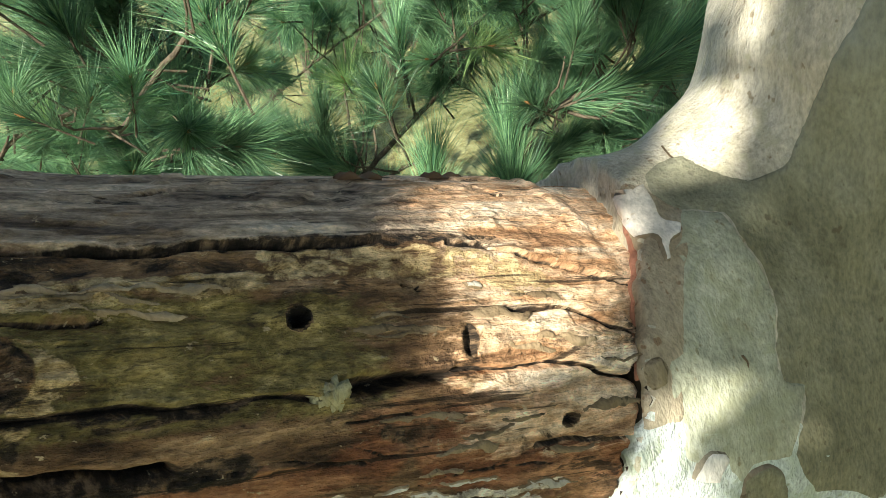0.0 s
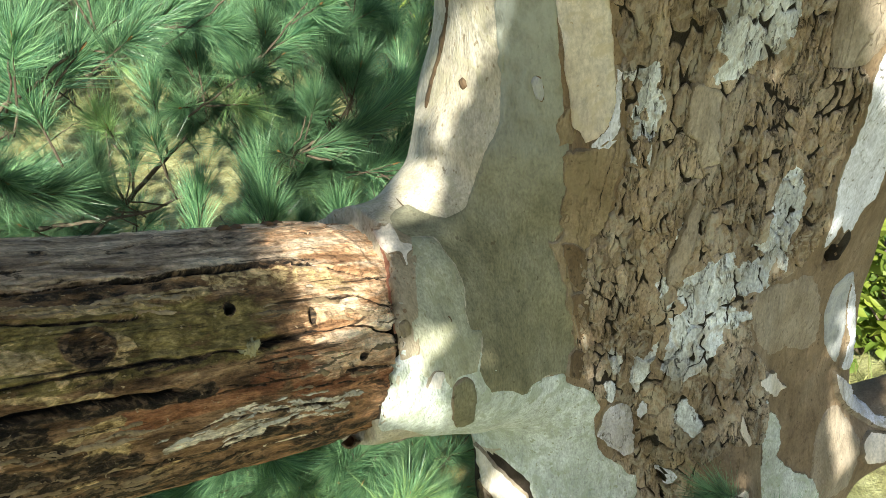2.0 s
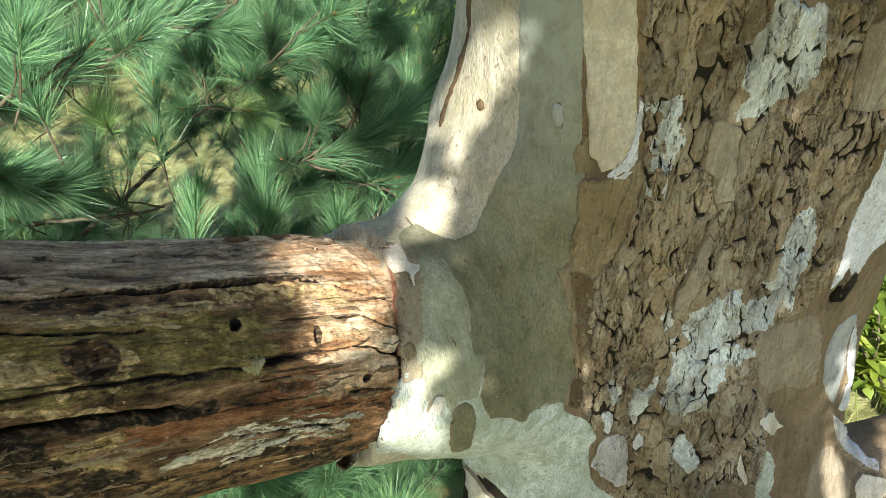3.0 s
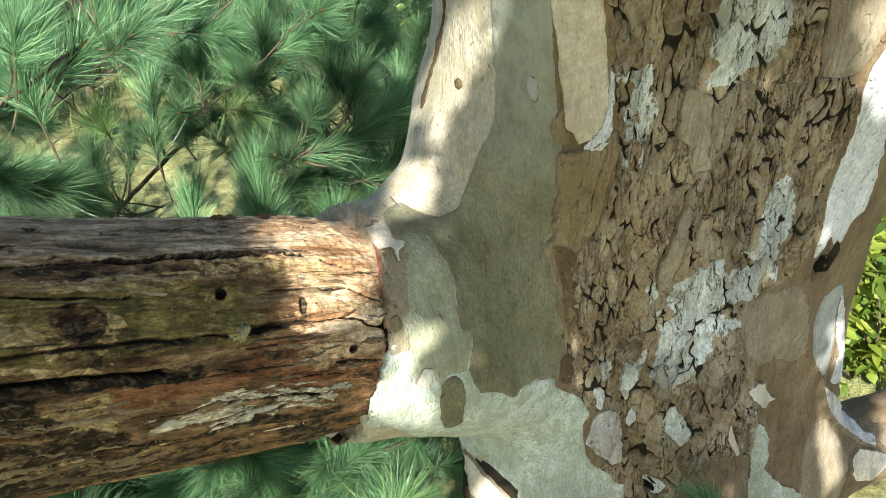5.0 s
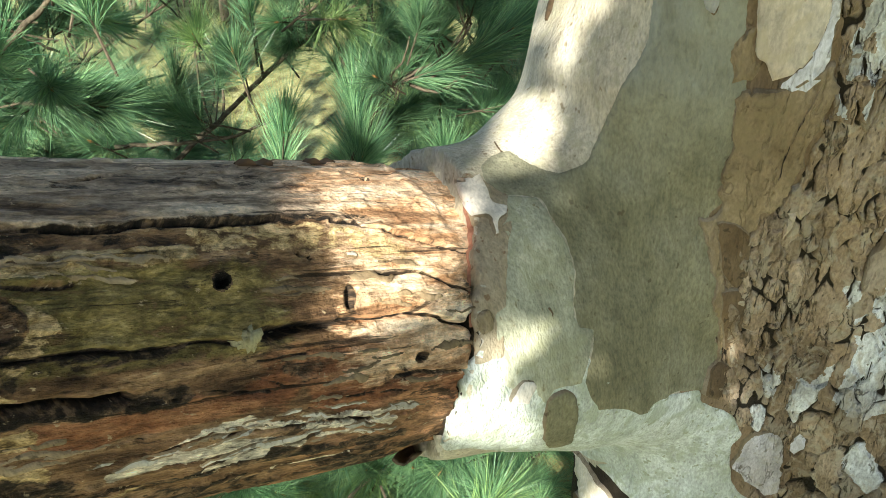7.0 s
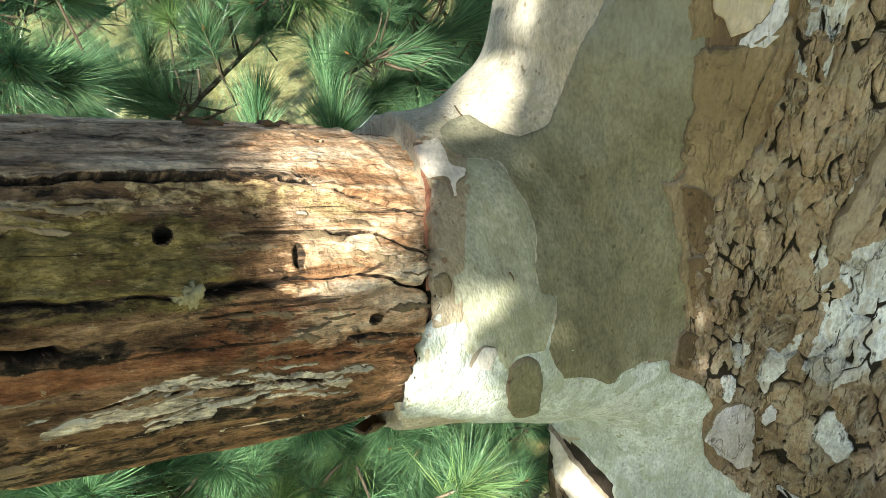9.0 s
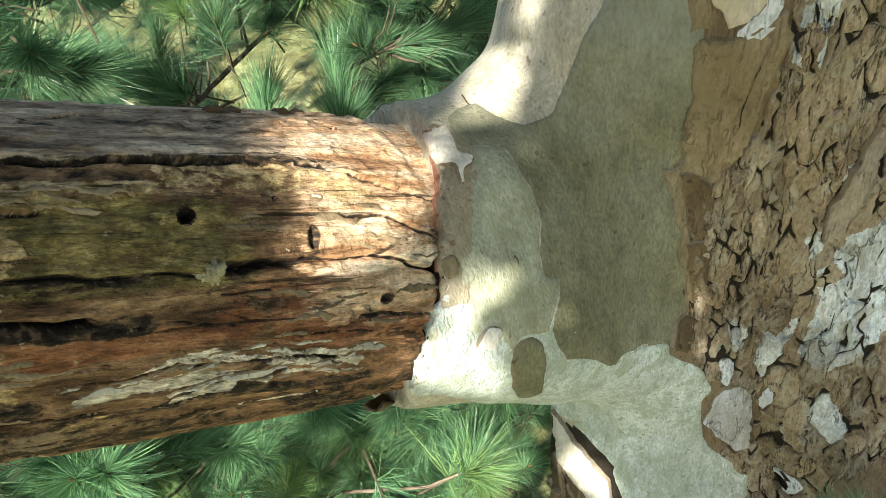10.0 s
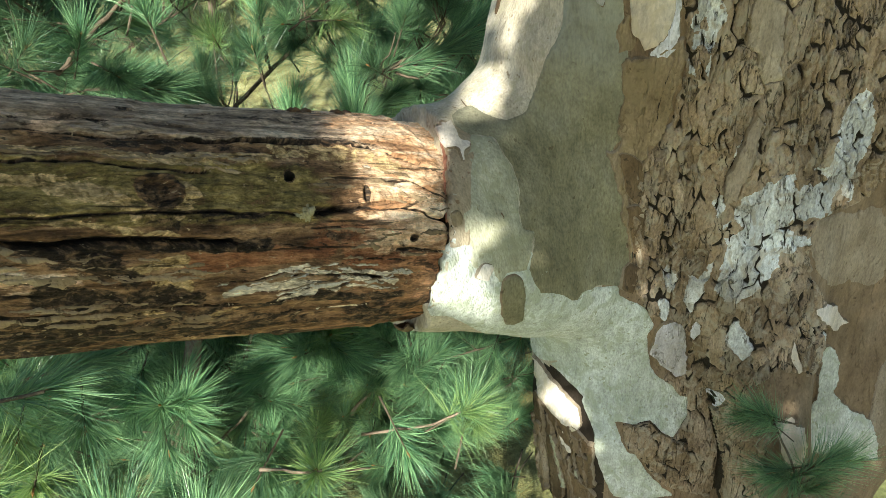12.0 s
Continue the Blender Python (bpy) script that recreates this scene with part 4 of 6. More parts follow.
def bark_plates():
    """Corky plates in close contact, parted by dark, wandering cracks."""
    rng = np.random.RandomState(21)
    poly, low = np.array(FISSURED), np.array(FISSURED_LOW)
    lo = np.minimum(poly.min(0), low.min(0)) - 0.004
    hi = np.maximum(poly.max(0), low.max(0)) + 0.004
    step = 0.00105
    gx, gy = np.arange(lo[0], hi[0], step), np.arange(lo[1], hi[1], step)
    g = np.stack(np.meshgrid(gx, gy, indexing="ij"), -1).reshape(-1, 2)
    depth = np.maximum(np.where(in_polygon(g, poly), 1, -1) * edge_distance(g, poly), np.where(in_polygon(g, low), 1, -1) * edge_distance(g, low))
    flat3 = lambda k, z: np.column_stack([g * k, np.full(len(g), z)])
    depth = depth + 0.004 * fnoise(flat3(70, 1.0), 3, 61)
    bare = np.zeros(len(g), bool)
    for o in BARE:
        bare |= in_polygon(g, np.array(o))
    live = depth > -0.001
    at = np.flatnonzero(live)
    number = np.full(len(g), -1)
    number[at] = np.arange(len(at))
    g, depth, bare = g[at], depth[at], bare[at]
    seeds = plate_seeds(rng, lo - 0.02, hi + 0.02)
    warp = np.stack([fnoise(flat3(48, 2.0), 2, 71) + 0.24 * vnoise(flat3(210, 2.5), 73), 1.5 * fnoise(flat3(40, 3.0), 2, 72) + 0.26 * vnoise(flat3(190, 3.5), 74)], 1)
    own, edge = nearest_two(g + 0.0056 * warp, seeds, 0.38)
    fine = np.concatenate([seeds + rng.uniform(-0.006, 0.006, seeds.shape) for _ in range(3)])
    _, split = nearest_two(g + 0.0050 * warp[:, ::-1], fine, 0.7)
    p, nm = onto_tree(g)
    level = np.maximum(0.0056 + 0.0016 * fnoise(np.column_stack([seeds * 17, np.full(len(seeds), 3.0)]), 2, 9) + rng.normal(0, 0.0009, len(seeds)), 0.0026)
    tilt = rng.normal(0, 0.05, (len(seeds), 2)) * np.array((1, 0.5))
    h = level[own] + ((g - seeds[own]) * tilt[own]).sum(1) + 0.0007 * fnoise(flat3(130, 5.0), 3, 15) + 0.0004 * fnoise(flat3(420, 6.0), 2, 16)
    h = 0.0045 + (h - 0.0045) * sstep(0.0, 0.0013, edge)
    wide = -0.0013 + 0.0015 * sstep(-0.5, 0.6, fnoise(flat3(62, 7.0), 3, 77)) + 0.0003 * sstep(-0.2, 0.6, fnoise(flat3(15, 7.5), 2, 78))
    crumb = sstep(-0.1, 0.5, fnoise(flat3(16, 8.0), 3, 79))
    h = h - 0.0024 * crumb * (1 - sstep(0.0, 0.0017, split))
    open_ = 1 - sstep(wide, wide + 0.0019, edge)
    bent = g + 0.004 * warp
    rift = np.abs(fnoise(np.column_stack([bent * np.array((34, 8.5)), np.full(len(g), 11.0)]), 3, 83))
    rift = (1 - sstep(0.010, 0.034, rift)) * sstep(-0.30, 0.15, fnoise(flat3(24, 12.0), 3, 84))
    open_ = np.maximum(open_, rift)
    slit = np.abs(fnoise(np.column_stack([(g + 0.003 * warp) * np.array((62, 8.0)), np.full(len(g), 21.0)]), 3, 88))
    open_ = np.maximum(open_, (1 - sstep(0.008, 0.050, slit)) * sstep(0.0, 0.3, fnoise(flat3(19, 22.0), 2, 89)))
    h = h + (0.0012 - h) * open_
    h = np.where(depth < 0.004, -0.0015 + (h + 0.0015) * sstep(0.0, 0.0035, depth), h)
    h = np.where(bare, -0.0015, h)
    v = p + nm * h[:, None]
    grid = number.reshape(len(gx), len(gy))
    quad = np.stack([grid[:-1, :-1], grid[1:, :-1], grid[1:, 1:], grid[:-1, 1:]], -1).reshape(-1, 4)
    quad = quad[(quad >= 0).all(1)]
    quad = quad[~bare[quad].all(1)]
    size = np.linalg.norm(v[quad[:, 0]] - v[quad[:, 2]], axis=1)
    quad = quad[size < 0.02]
    side = np.cross(v[quad[:, 1]] - v[quad[:, 0]], v[quad[:, 3]] - v[quad[:, 0]])
    if (side * nm[quad[:, 0]]).sum() < 0:
        quad = quad[:, ::-1]
    # bleached faces: in parts of some outlines, and on a few stray plates
    fade = fnoise(flat3(34, 14.0), 4, 85)
    shift = g + 0.005 * np.stack([fnoise(flat3(60, 15.0), 3, 86), fnoise(flat3(60, 16.0), 3, 87)], 1)
    stray = rng.rand(len(seeds)) < 0.015
    white = stray[own]
    for outline, share in WHITISH:
        white |= in_polygon(shift, outline) & (fade > -share)
    shade_and_wear = np.column_stack([np.where(bare, 0, open_), white, np.zeros(len(g)), np.ones(len(g))]).astype(np.float32)

    def piece(name, rows):
        used, index = np.unique(quad[rows], return_inverse=True)
        me = mesh_from(name, v[used], index.reshape(-1, 4))
        me.color_attributes.new("shade_and_wear", "FLOAT_COLOR", "POINT").data.foreach_set("color", shade_and_wear[used].ravel())
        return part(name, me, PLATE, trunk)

    cell = own[quad[:, 0]]
    order = np.argsort(cell, kind="stable")
    starts = np.flatnonzero(np.r_[True, np.diff(cell[order]) > 0])
    rest, made = [], 0
    for a, b in zip(starts, np.r_[starts[1:], len(order)]):
        rows = order[a:b]
        c = cell[rows[0]]
        if made >= 300 or seeds[c][1] < -0.26 or len(rows) < 12:
            rest.append(rows)
            continue
        made += 1
        piece("bark_plate", rows)
    if rest:
        tagged(piece("plate_litter", np.concatenate(rest)), kind="stuff")



# ---- the dead limb ----
def limb_frame(s, ph):
    """Places on the limb's plain surface and their normals, for distances s and angles ph (radians)."""
    n = np.cos(ph)[..., None] * LIMB_U + np.sin(ph)[..., None] * LIMB_V
    return LIMB_A + s[..., None] * LIMB_D + limb_radius(s)[..., None] * n, n


def along(s, deg, line):
    """Distance, over the surface, from points to a line of (s, degrees)."""
    q = np.stack([s, np.radians(deg) * 0.118], -1)
    pts = np.array([(a, math.radians(b) * 0.118) for a, b in line])
    d = np.full(s.shape, 9.0)
    for u, v in zip(pts[:-1], pts[1:]):
        w = v - u
        t = np.clip(((q - u) @ w) / (w @ w), 0, 1)
        d = np.minimum(d, np.linalg.norm(q - u - t[..., None] * w, axis=-1))
    return d


CRACKS = [
    ([(0.60, 24), (0.414, 26.7), (0.374, 26.6), (0.31, 24.9)], 0.0012, 0.006),
    ([(0.297, 27.9), (0.273, 27.7), (0.246, 27.0)], 0.0026, 0.016),
    ([(0.243, 28.8), (0.21, 28.1), (0.186, 27.9), (0.156, 26.0), (0.115, 20.9)], 0.0013, 0.008),
    ([(0.70, 66), (0.50, 62), (0.404, 62.1), (0.371, 61.0), (0.333, 61.9), (0.303, 60.8), (0.268, 61.8)], 0.0016, 0.007),
    ([(0.23, 60.4), (0.21, 59.4), (0.148, 51.2), (0.108, 47.6)], 0.0010, 0.005),
    ([(0.80, 19), (0.568, 16.5), (0.529, 13.9), (0.487, 14.1), (0.44, 14.0), (0.378, 14.6)], 0.0026, 0.013),
]
CRACKS_LOW = [
    ([(0.385, -8), (0.350, -6.5), (0.323, -2.9), (0.275, -3.6), (0.199, -5.6), (0.156, -8.7)], 0.0013, 0.008),
    ([(0.204, 43.9), (0.157, 39.2), (0.116, 34.5)], 0.0012, 0.006),
    ([(0.80, 52), (0.62, 49), (0.47, 47), (0.40, 46)], 0.0013, 0.006),
    ([(0.66, -14), (0.5, -18), (0.36, -20)], 0.0018, 0.008),
    ([(0.19, 9), (0.15, 8), (0.116, 5)], 0.0012, 0.007),
]
HOLES = [(0.319, 43.0, 0.0044, 0.0042, 0.010), (0.232, 35.2, 0.0038, 0.0064, 0.006), (0.446, 35.5, 0.0150, 0.0125, 0.0075),
         (0.262, 49.8, 0.0016, 0.0016, 0.006), (0.255, 48.8, 0.0014, 0.0014, 0.006), (0.166, 84, 0.004, 0.002, 0.008), (0.17, 14, 0.005, 0.003, 0.006)]


def limb_relief(s, a):
    """Height of grain, swellings and scabs of the wood over the limb's plain surface."""
    cyl = np.stack([s, np.cos(a) * 0.118, np.sin(a) * 0.118], -1)
    grain = fnoise(cyl * np.array((6.0, 62.0, 62.0)), 4, 31)
    slow = fnoise(cyl * np.array((5.0, 13.0, 13.0)), 3, 41)
    scab = fnoise(cyl * np.array((26.0, 55.0, 55.0)), 4, 51)
    return 0.0017 * grain + 0.0035 * slow + 0.0016 * sstep(0.12, 0.25, scab) - 0.0012 * sstep(0.35, 0.55, -scab)


def build_limb():
    s1 = np.concatenate([np.arange(0.03, 0.60, 0.0015), np.arange(0.60, 1.15, 0.008)])
    ph = np.radians(np.concatenate([np.arange(-180, -60, 3.0), np.arange(-60, 115, 0.6), np.arange(115, 180, 3.0)]))
    n2 = len(ph)
    s, a = np.meshgrid(s1, ph, indexing="ij")
    deg = np.degrees(a)
    cyl = np.stack([s, np.cos(a) * 0.118, np.sin(a) * 0.118], -1)
    h = limb_relief(s, a)
    open_crack = np.zeros_like(s)
    wob = 0.0034 * fnoise(cyl * np.array((24.0, 34.0, 34.0)), 4, 61)
    sw, dw = s, deg + np.degrees(wob / 0.118)
    rng = np.random.RandomState(5)
    lines = CRACKS + CRACKS_LOW
    for _ in range(46):
        s0, d0, ln = rng.uniform(0.12, 0.7), rng.uniform(-70, 120), rng.uniform(0.03, 0.13)
        lines.append(([(s0, d0), (s0 + ln / 2, d0 + rng.uniform(-2, 2)), (s0 + ln, d0 + rng.uniform(-3, 3))], rng.uniform(0.0005, 0.0010), rng.uniform(0.0015, 0.004)))
    for line, w, depth in lines:
        d = along(sw, dw, line)
        c = np.exp(-(d / w) ** 2)
        h -= depth * c
        open_crack = np.maximum(open_crack, c * min(1, depth / 0.006))
        h += 0.0012 * np.exp(-((d - 2.2 * w) / (1.6 * w)) ** 2) * (dw > np.interp(sw, [q[0] for q in line[::-1]], [q[1] for q in line[::-1]]))
    pit = np.zeros_like(s)
    hollow = np.zeros_like(s)
    for hs, hd, rs, rd, depth in HOLES:
        e = np.hypot((s - hs + 0.3 * wob) / rs, np.radians(deg - hd) * 0.118 / rd + wob * 90) + 0.09 * fnoise(cyl * 130, 2, 95)
        c = sstep(1.04, 0.88, e)
        h -= depth * c
        deep = depth > 0.008
        pit = np.maximum(pit, sstep(1.9, 1.2, e) * (1 - c) * deep)
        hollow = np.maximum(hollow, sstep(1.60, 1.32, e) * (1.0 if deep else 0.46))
    # the limb shrinks away from the collar on its open side
    h -= 0.004 * sstep(0.125, 0.11, s)
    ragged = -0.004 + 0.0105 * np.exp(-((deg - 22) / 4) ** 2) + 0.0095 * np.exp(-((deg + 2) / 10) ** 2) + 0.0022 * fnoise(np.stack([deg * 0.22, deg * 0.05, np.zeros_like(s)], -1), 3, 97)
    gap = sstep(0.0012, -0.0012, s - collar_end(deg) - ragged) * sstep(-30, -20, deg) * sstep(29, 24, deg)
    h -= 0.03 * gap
    p, n = limb_frame(s, a)
    v = (p + n * h[..., None]).reshape(-1, 3)
    i, j = np.meshgrid(np.arange(len(s1) - 1), np.arange(n2), indexing="ij")
    k = (j + 1) % n2
    f = np.stack([i * n2 + j, i * n2 + k, (i + 1) * n2 + k, (i + 1) * n2 + j], -1).reshape(-1, 4)
    if np.cross(v[f[0][1]] - v[f[0][0]], v[f[0][2]] - v[f[0][0]]) @ n.reshape(-1, 3)[0] < 0:
        f = f[:, ::-1]
    end = tuple(int((len(s1) - 1) * n2 + q) for q in range(n2))
    me = mesh_from("dead_limb", v, [tuple(q) for q in f] + [end])
    loops = np.zeros(len(me.loops), np.int32)
    me.loops.foreach_get("vertex_index", loops)
    uv = me.uv_layers.new(name="UVMap")
    uv.data.foreach_set("uv", np.stack([s.ravel()[loops], (a.ravel() * 0.118)[loops]], 1).astype(np.float32).ravel())
    # where algae, dark rotted wood, painted crack and hole shade, bare wood and the other stains lie
    wander = 0.0060 * fnoise(cyl * np.array((18.0, 40.0, 40.0)), 4, 63)
    thick = 1 + 0.55 * fnoise(cyl * np.array((22.0, 45.0, 45.0)), 3, 64)
    def band(width, *line):
        """1 on a wandering streak along a line of (s, degrees), falling to 0 at its edge."""
        d = along(s, deg + np.degrees(wander / 0.118), line)
        return sstep(1.5, 0.45, d / (width * np.maximum(thick, 0.2)))
    patchy = sstep(-0.35, 0.35, fnoise(cyl * np.array((11.0, 30.0, 30.0)), 3, 91))
    algae = 0.52 * sstep(0.23, 0.31, s) * sstep(16, 24, deg) * sstep(54, 47, deg) + 0.30 * sstep(0.3, 0.45, s) * sstep(0, -25, deg)
    rot_shade = 0.10 + 0.25 * sstep(-14, -24, deg) + 0.20 * sstep(0.38, 0.48, s) * sstep(14, 2, deg) + 0.18 * (patchy - 0.5)
    for strength, streak in (
            (0.47, band(0.0045, (0.80, 58), (0.49, 58.8), (0.403, 61.3), (0.324, 61.1), (0.243, 60.7), (0.195, 61.0))),
            (0.47, band(0.0060, (0.442, 57.7), (0.407, 56.8), (0.341, 56.0))),
            (0.42, band(0.0022, (0.195, 60.5), (0.146, 53.3), (0.092, 47.2))),
            (0.38, band(0.0050, (0.80, 84), (0.47, 83.8), (0.383, 80.6), (0.308, 82.8), (0.231, 82.4))),
            (0.38, band(0.0045, (0.80, 70), (0.481, 70.7), (0.446, 69.1), (0.393, 71.9))),
            (0.55, band(0.0065, (0.80, 16), (0.503, 12.0), (0.444, 10.5), (0.399, 11.8), (0.348, 13.5))),
            (0.42, band(0.0100, (0.453, 25.2), (0.399, 23.0), (0.349, 20.0), (0.297, 20.5), (0.258, 15.5))),
            (0.60, band(0.0130, (0.53, -9), (0.496, -10.3), (0.465, -11.5), (0.407, -14.0))),
            (0.60, band(0.0120, (0.525, 8.5), (0.49, 5.5), (0.468, -3.0))),
            (0.55, band(0.0080, (0.339, -22.9), (0.306, -15.5), (0.222, -17.8), (0.161, -17.5))),
            (0.50, band(0.0070, (0.47, -38), (0.385, -36), (0.334, -29))),
            (0.35, band(0.0100, (0.24, 9), (0.17, 6), (0.135, 3)))):
        rot_shade = np.maximum(rot_shade, (strength - 0.10) * streak + 0.06)
    bare = 0.72 * sstep(0.30, 0.17, s) * sstep(-2, 14, deg) + 0.30 * pit
    # the first, cream streak paints in the brightness of the sunlit upper side
    for strength, streak in ((0.75, band(0.016, (0.215, 86), (0.177, 79), (0.154, 69), (0.110, 58.8))), (0.75, band(0.011, (0.221, 30.3), (0.184, 27.8), (0.13, 23.0))),
                             (0.70, band(0.0055, (0.228, 47.3), (0.211, 48.2))), (0.45, band(0.012, (0.56, 0), (0.542, -3), (0.513, -3.9)))):
        bare = np.maximum(bare, strength * streak)
    red = 0.10 + 0.25 * sstep(0.36, 0.20, s) * sstep(22, 8, deg)
    for strength, streak in ((0.62, band(0.012, (0.421, 5.5), (0.357, 5.7), (0.319, 8.5), (0.283, 9.6))), (0.60, band(0.014, (0.25, 9), (0.182, 4.2), (0.125, -1.0))),
                             (0.60, band(0.008, (0.205, 48.5), (0.156, 44.9), (0.115, 38.2))), (0.45, band(0.011, (0.285, 18), (0.216, 16.5), (0.145, 13))),
                             (0.60, band(0.004, (0.095, 62), (0.112, 40), (0.116, 26)))):
        red = np.maximum(red, strength * streak)
    bleached = np.zeros_like(s)
    for strength, streak in ((0.62, band(0.0055, (0.376, -12.5), (0.339, -8.8), (0.280, -8.0), (0.257, -10.6))), (0.62, band(0.0042, (0.347, -4.3), (0.304, 0.4), (0.279, 0.6))),
                             (0.62, band(0.0046, (0.256, 0), (0.209, -1.7), (0.168, -4.0))), (0.60, band(0.0038, (0.242, -9.2), (0.188, -11.7))),
                             (0.55, band(0.0036, (0.318, -16.5), (0.281, -13.8))), (0.45, band(0.0022, (0.26, -26), (0.20, -24))), (0.50, band(0.006, (0.30, 1), (0.22, -4), (0.18, -8)))):
        bleached = np.maximum(bleached, strength * streak)
    ochre = 0.22 * sstep(-6, -20, deg) * sstep(0.30, 0.42, s) * (0.4 + 0.6 * patchy)
    for strength, streak in ((0.58, band(0.0060, (0.60, 50), (0.50, 53), (0.428, 53.0), (0.397, 50.3), (0.367, 51.0), (0.335, 51.8))), (0.50, band(0.0055, (0.56, 25), (0.503, 22.0), (0.469, 17.5), (0.436, 16.1))),
                             (0.58, band(0.0095, (0.472, 1.0), (0.449, 3.0), (0.425, 5.6))), (0.55, band(0.0080, (0.442, -5.5), (0.414, -6.7))),
                             (0.55, band(0.0055, (0.480, -25), (0.444, -23.4), (0.396, -29), (0.353, -24))), (0.45, band(0.008, (0.325, 55), (0.281, 56.5), (0.223, 53.8), (0.172, 46))),
                             (0.50, band(0.009, (0.60, 40), (0.50, 36), (0.46, 28))), (0.55, band(0.007, (0.432, 28.5), (0.420, 34), (0.430, 40)))):
        ochre = np.maximum(ochre, strength * streak)
    # shade put into the colour: cracks, hole insides and the collar gap
    rot_shade = rot_shade + 0.7 * open_crack
    rot_shade = np.where(hollow > 0, np.maximum(rot_shade, hollow), rot_shade)
    rot_shade = np.maximum(rot_shade, gap)
    live = (1 - hollow) * (1 - gap)
    weathered = 0.66 * sstep(58, 66, deg) * sstep(0.17, 0.26, s)
    for name, parts in (("stain_shade", (algae * live, rot_shade, bare * live, np.ones_like(s))), ("tint", (red * live, bleached * live * (1 - open_crack), ochre * live * (1 - open_crack), weathered))):
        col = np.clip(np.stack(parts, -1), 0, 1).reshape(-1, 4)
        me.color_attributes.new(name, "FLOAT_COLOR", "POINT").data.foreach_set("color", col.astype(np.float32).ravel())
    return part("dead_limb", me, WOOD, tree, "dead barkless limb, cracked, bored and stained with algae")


limb = build_limb()


def onto_limb(q):
    p, n = limb_frame(q[:, 0], q[:, 1] / 0.118)
    return p + n * limb_relief(q[:, 0], q[:, 1] / 0.118)[:, None], n


def limb_flake(name, material, height, outline, label=""):
    patch_seed[0] += 1
    pts = [(s, math.radians(d) * 0.118) for s, d in outline]
    me = patch_mesh(name, pts, height, 0.003, 0.0022, patch_seed[0], onto_limb, rim=0.0009, lumps=0.0005, sink=0.0006)
    return part(name, me, [material, SCURF], limb, label)


def sliver_strip(line, width, count, material, seed):
    """Bleached bark left on the limb as a band of overlapping slivers along a line of (s, degrees)."""
    rng = np.random.RandomState(seed)
    ls = [q[0] for q in line]
    for k in range(count):
        t = (k + rng.uniform(0, 1)) / count
        s0 = ls[0] + (ls[-1] - ls[0]) * t
        d0 = np.interp(-s0, [-q for q in ls], [q[1] for q in line]) + rng.uniform(-width, width)
        ln, w = rng.uniform(0.010, 0.032), rng.uniform(0.6, 1.7)
        if any(abs(s0 - hs) < rs + ln and abs(d0 - hd) < 5.5 for hs, hd, rs, _, _ in HOLES):
            continue
        slope = (np.interp(-s0 - 0.02, [-q for q in ls], [q[1] for q in line]) - np.interp(-s0 + 0.02, [-q for q in ls], [q[1] for q in line])) / 0.04
        ol = []
        for a in np.linspace(0, 2 * math.pi, 12, endpoint=False):
            ds = ln * math.cos(a) * rng.uniform(0.75, 1.1)
            ol.append((s0 + ds, d0 + slope * ds + w * math.sin(a) * rng.uniform(0.4, 1.2)))
        limb_flake("bark_flake", material, rng.uniform(0.0006, 0.0013), ol)


sliver_strip([(0.39, -9.0), (0.354, -7.0), (0.322, -4.0), (0.28, 1.0)], 2.6, 7, FLAKE, 1)
sliver_strip([(0.275, 0.8), (0.222, -1.5), (0.168, -4.8)], 2.8, 7, FLAKE, 2)
sliver_strip([(0.325, -14.5), (0.279, -10.5), (0.217, -9.0), (0.170, -11.8)], 2.8, 8, FLAKE, 3)
sliver_strip([(0.62, 55.0), (0.50, 54.0), (0.42, 52.0), (0.37, 49.0)], 4.0, 20, SCURF, 4)
sliver_strip([(0.62, 6.0), (0.50, 3.0), (0.40, 2.0)], 8.0, 24, SCURF, 5)
sliver_strip([(0.62, -22.0), (0.50, -22.0), (0.38, -26.0)], 10.0, 26, SCURF, 6)
sliver_strip([(0.30, 42.0), (0.22, 40.0), (0.13, 34.0)], 9.0, 14, SCURF, 7)
sliver_strip([(0.27, 12.0), (0.20, 12.0), (0.13, 10.0)], 7.0, 12, SCURF, 8)
limb_flake("bark_flake", FLAKE, 0.0012, [(0.228, 49.7), (0.220, 50.0), (0.214, 48.9), (0.217, 47.6), (0.226, 47.9)])


def splinter(s, deg, length, width, lift):
    """A lifted sliver of wood on the limb's upper edge."""
    n = 9
    vs, fs = [], []
    for i in range(n):
        t = i / (n - 1)
        w = width * math.sin(math.pi * min(1, 0.15 + 0.85 * t)) ** 0.6
        for side, top in ((-1, 0), (-0.4, 1), (0.5, 1), (1, 0)):
            p, nn = limb_frame(np.array([s - length * t]), np.array([math.radians(deg) + side * w / 0.118]))
            vs.append(p[0] + nn[0] * (0.001 + lift * math.sin(math.pi * t) ** 1.5 * (0.4 + 0.6 * top) + 0.003 * top * math.sin(9 * t + side)))
    for i in range(n - 1):
        for k in range(3):
            fs.append((i * 4 + k, i * 4 + k + 1, i * 4 + k + 5, i * 4 + k + 4))
        fs.append((i * 4 + 3, i * 4, i * 4 + 4, i * 4 + 7))
    return part("splinter", mesh_from("splinter", vs, fs), WOOD, limb)


splinter(0.262, 95, 0.030, 0.005, 0.004)
splinter(0.20, 99, 0.03, 0.006, 0.004)


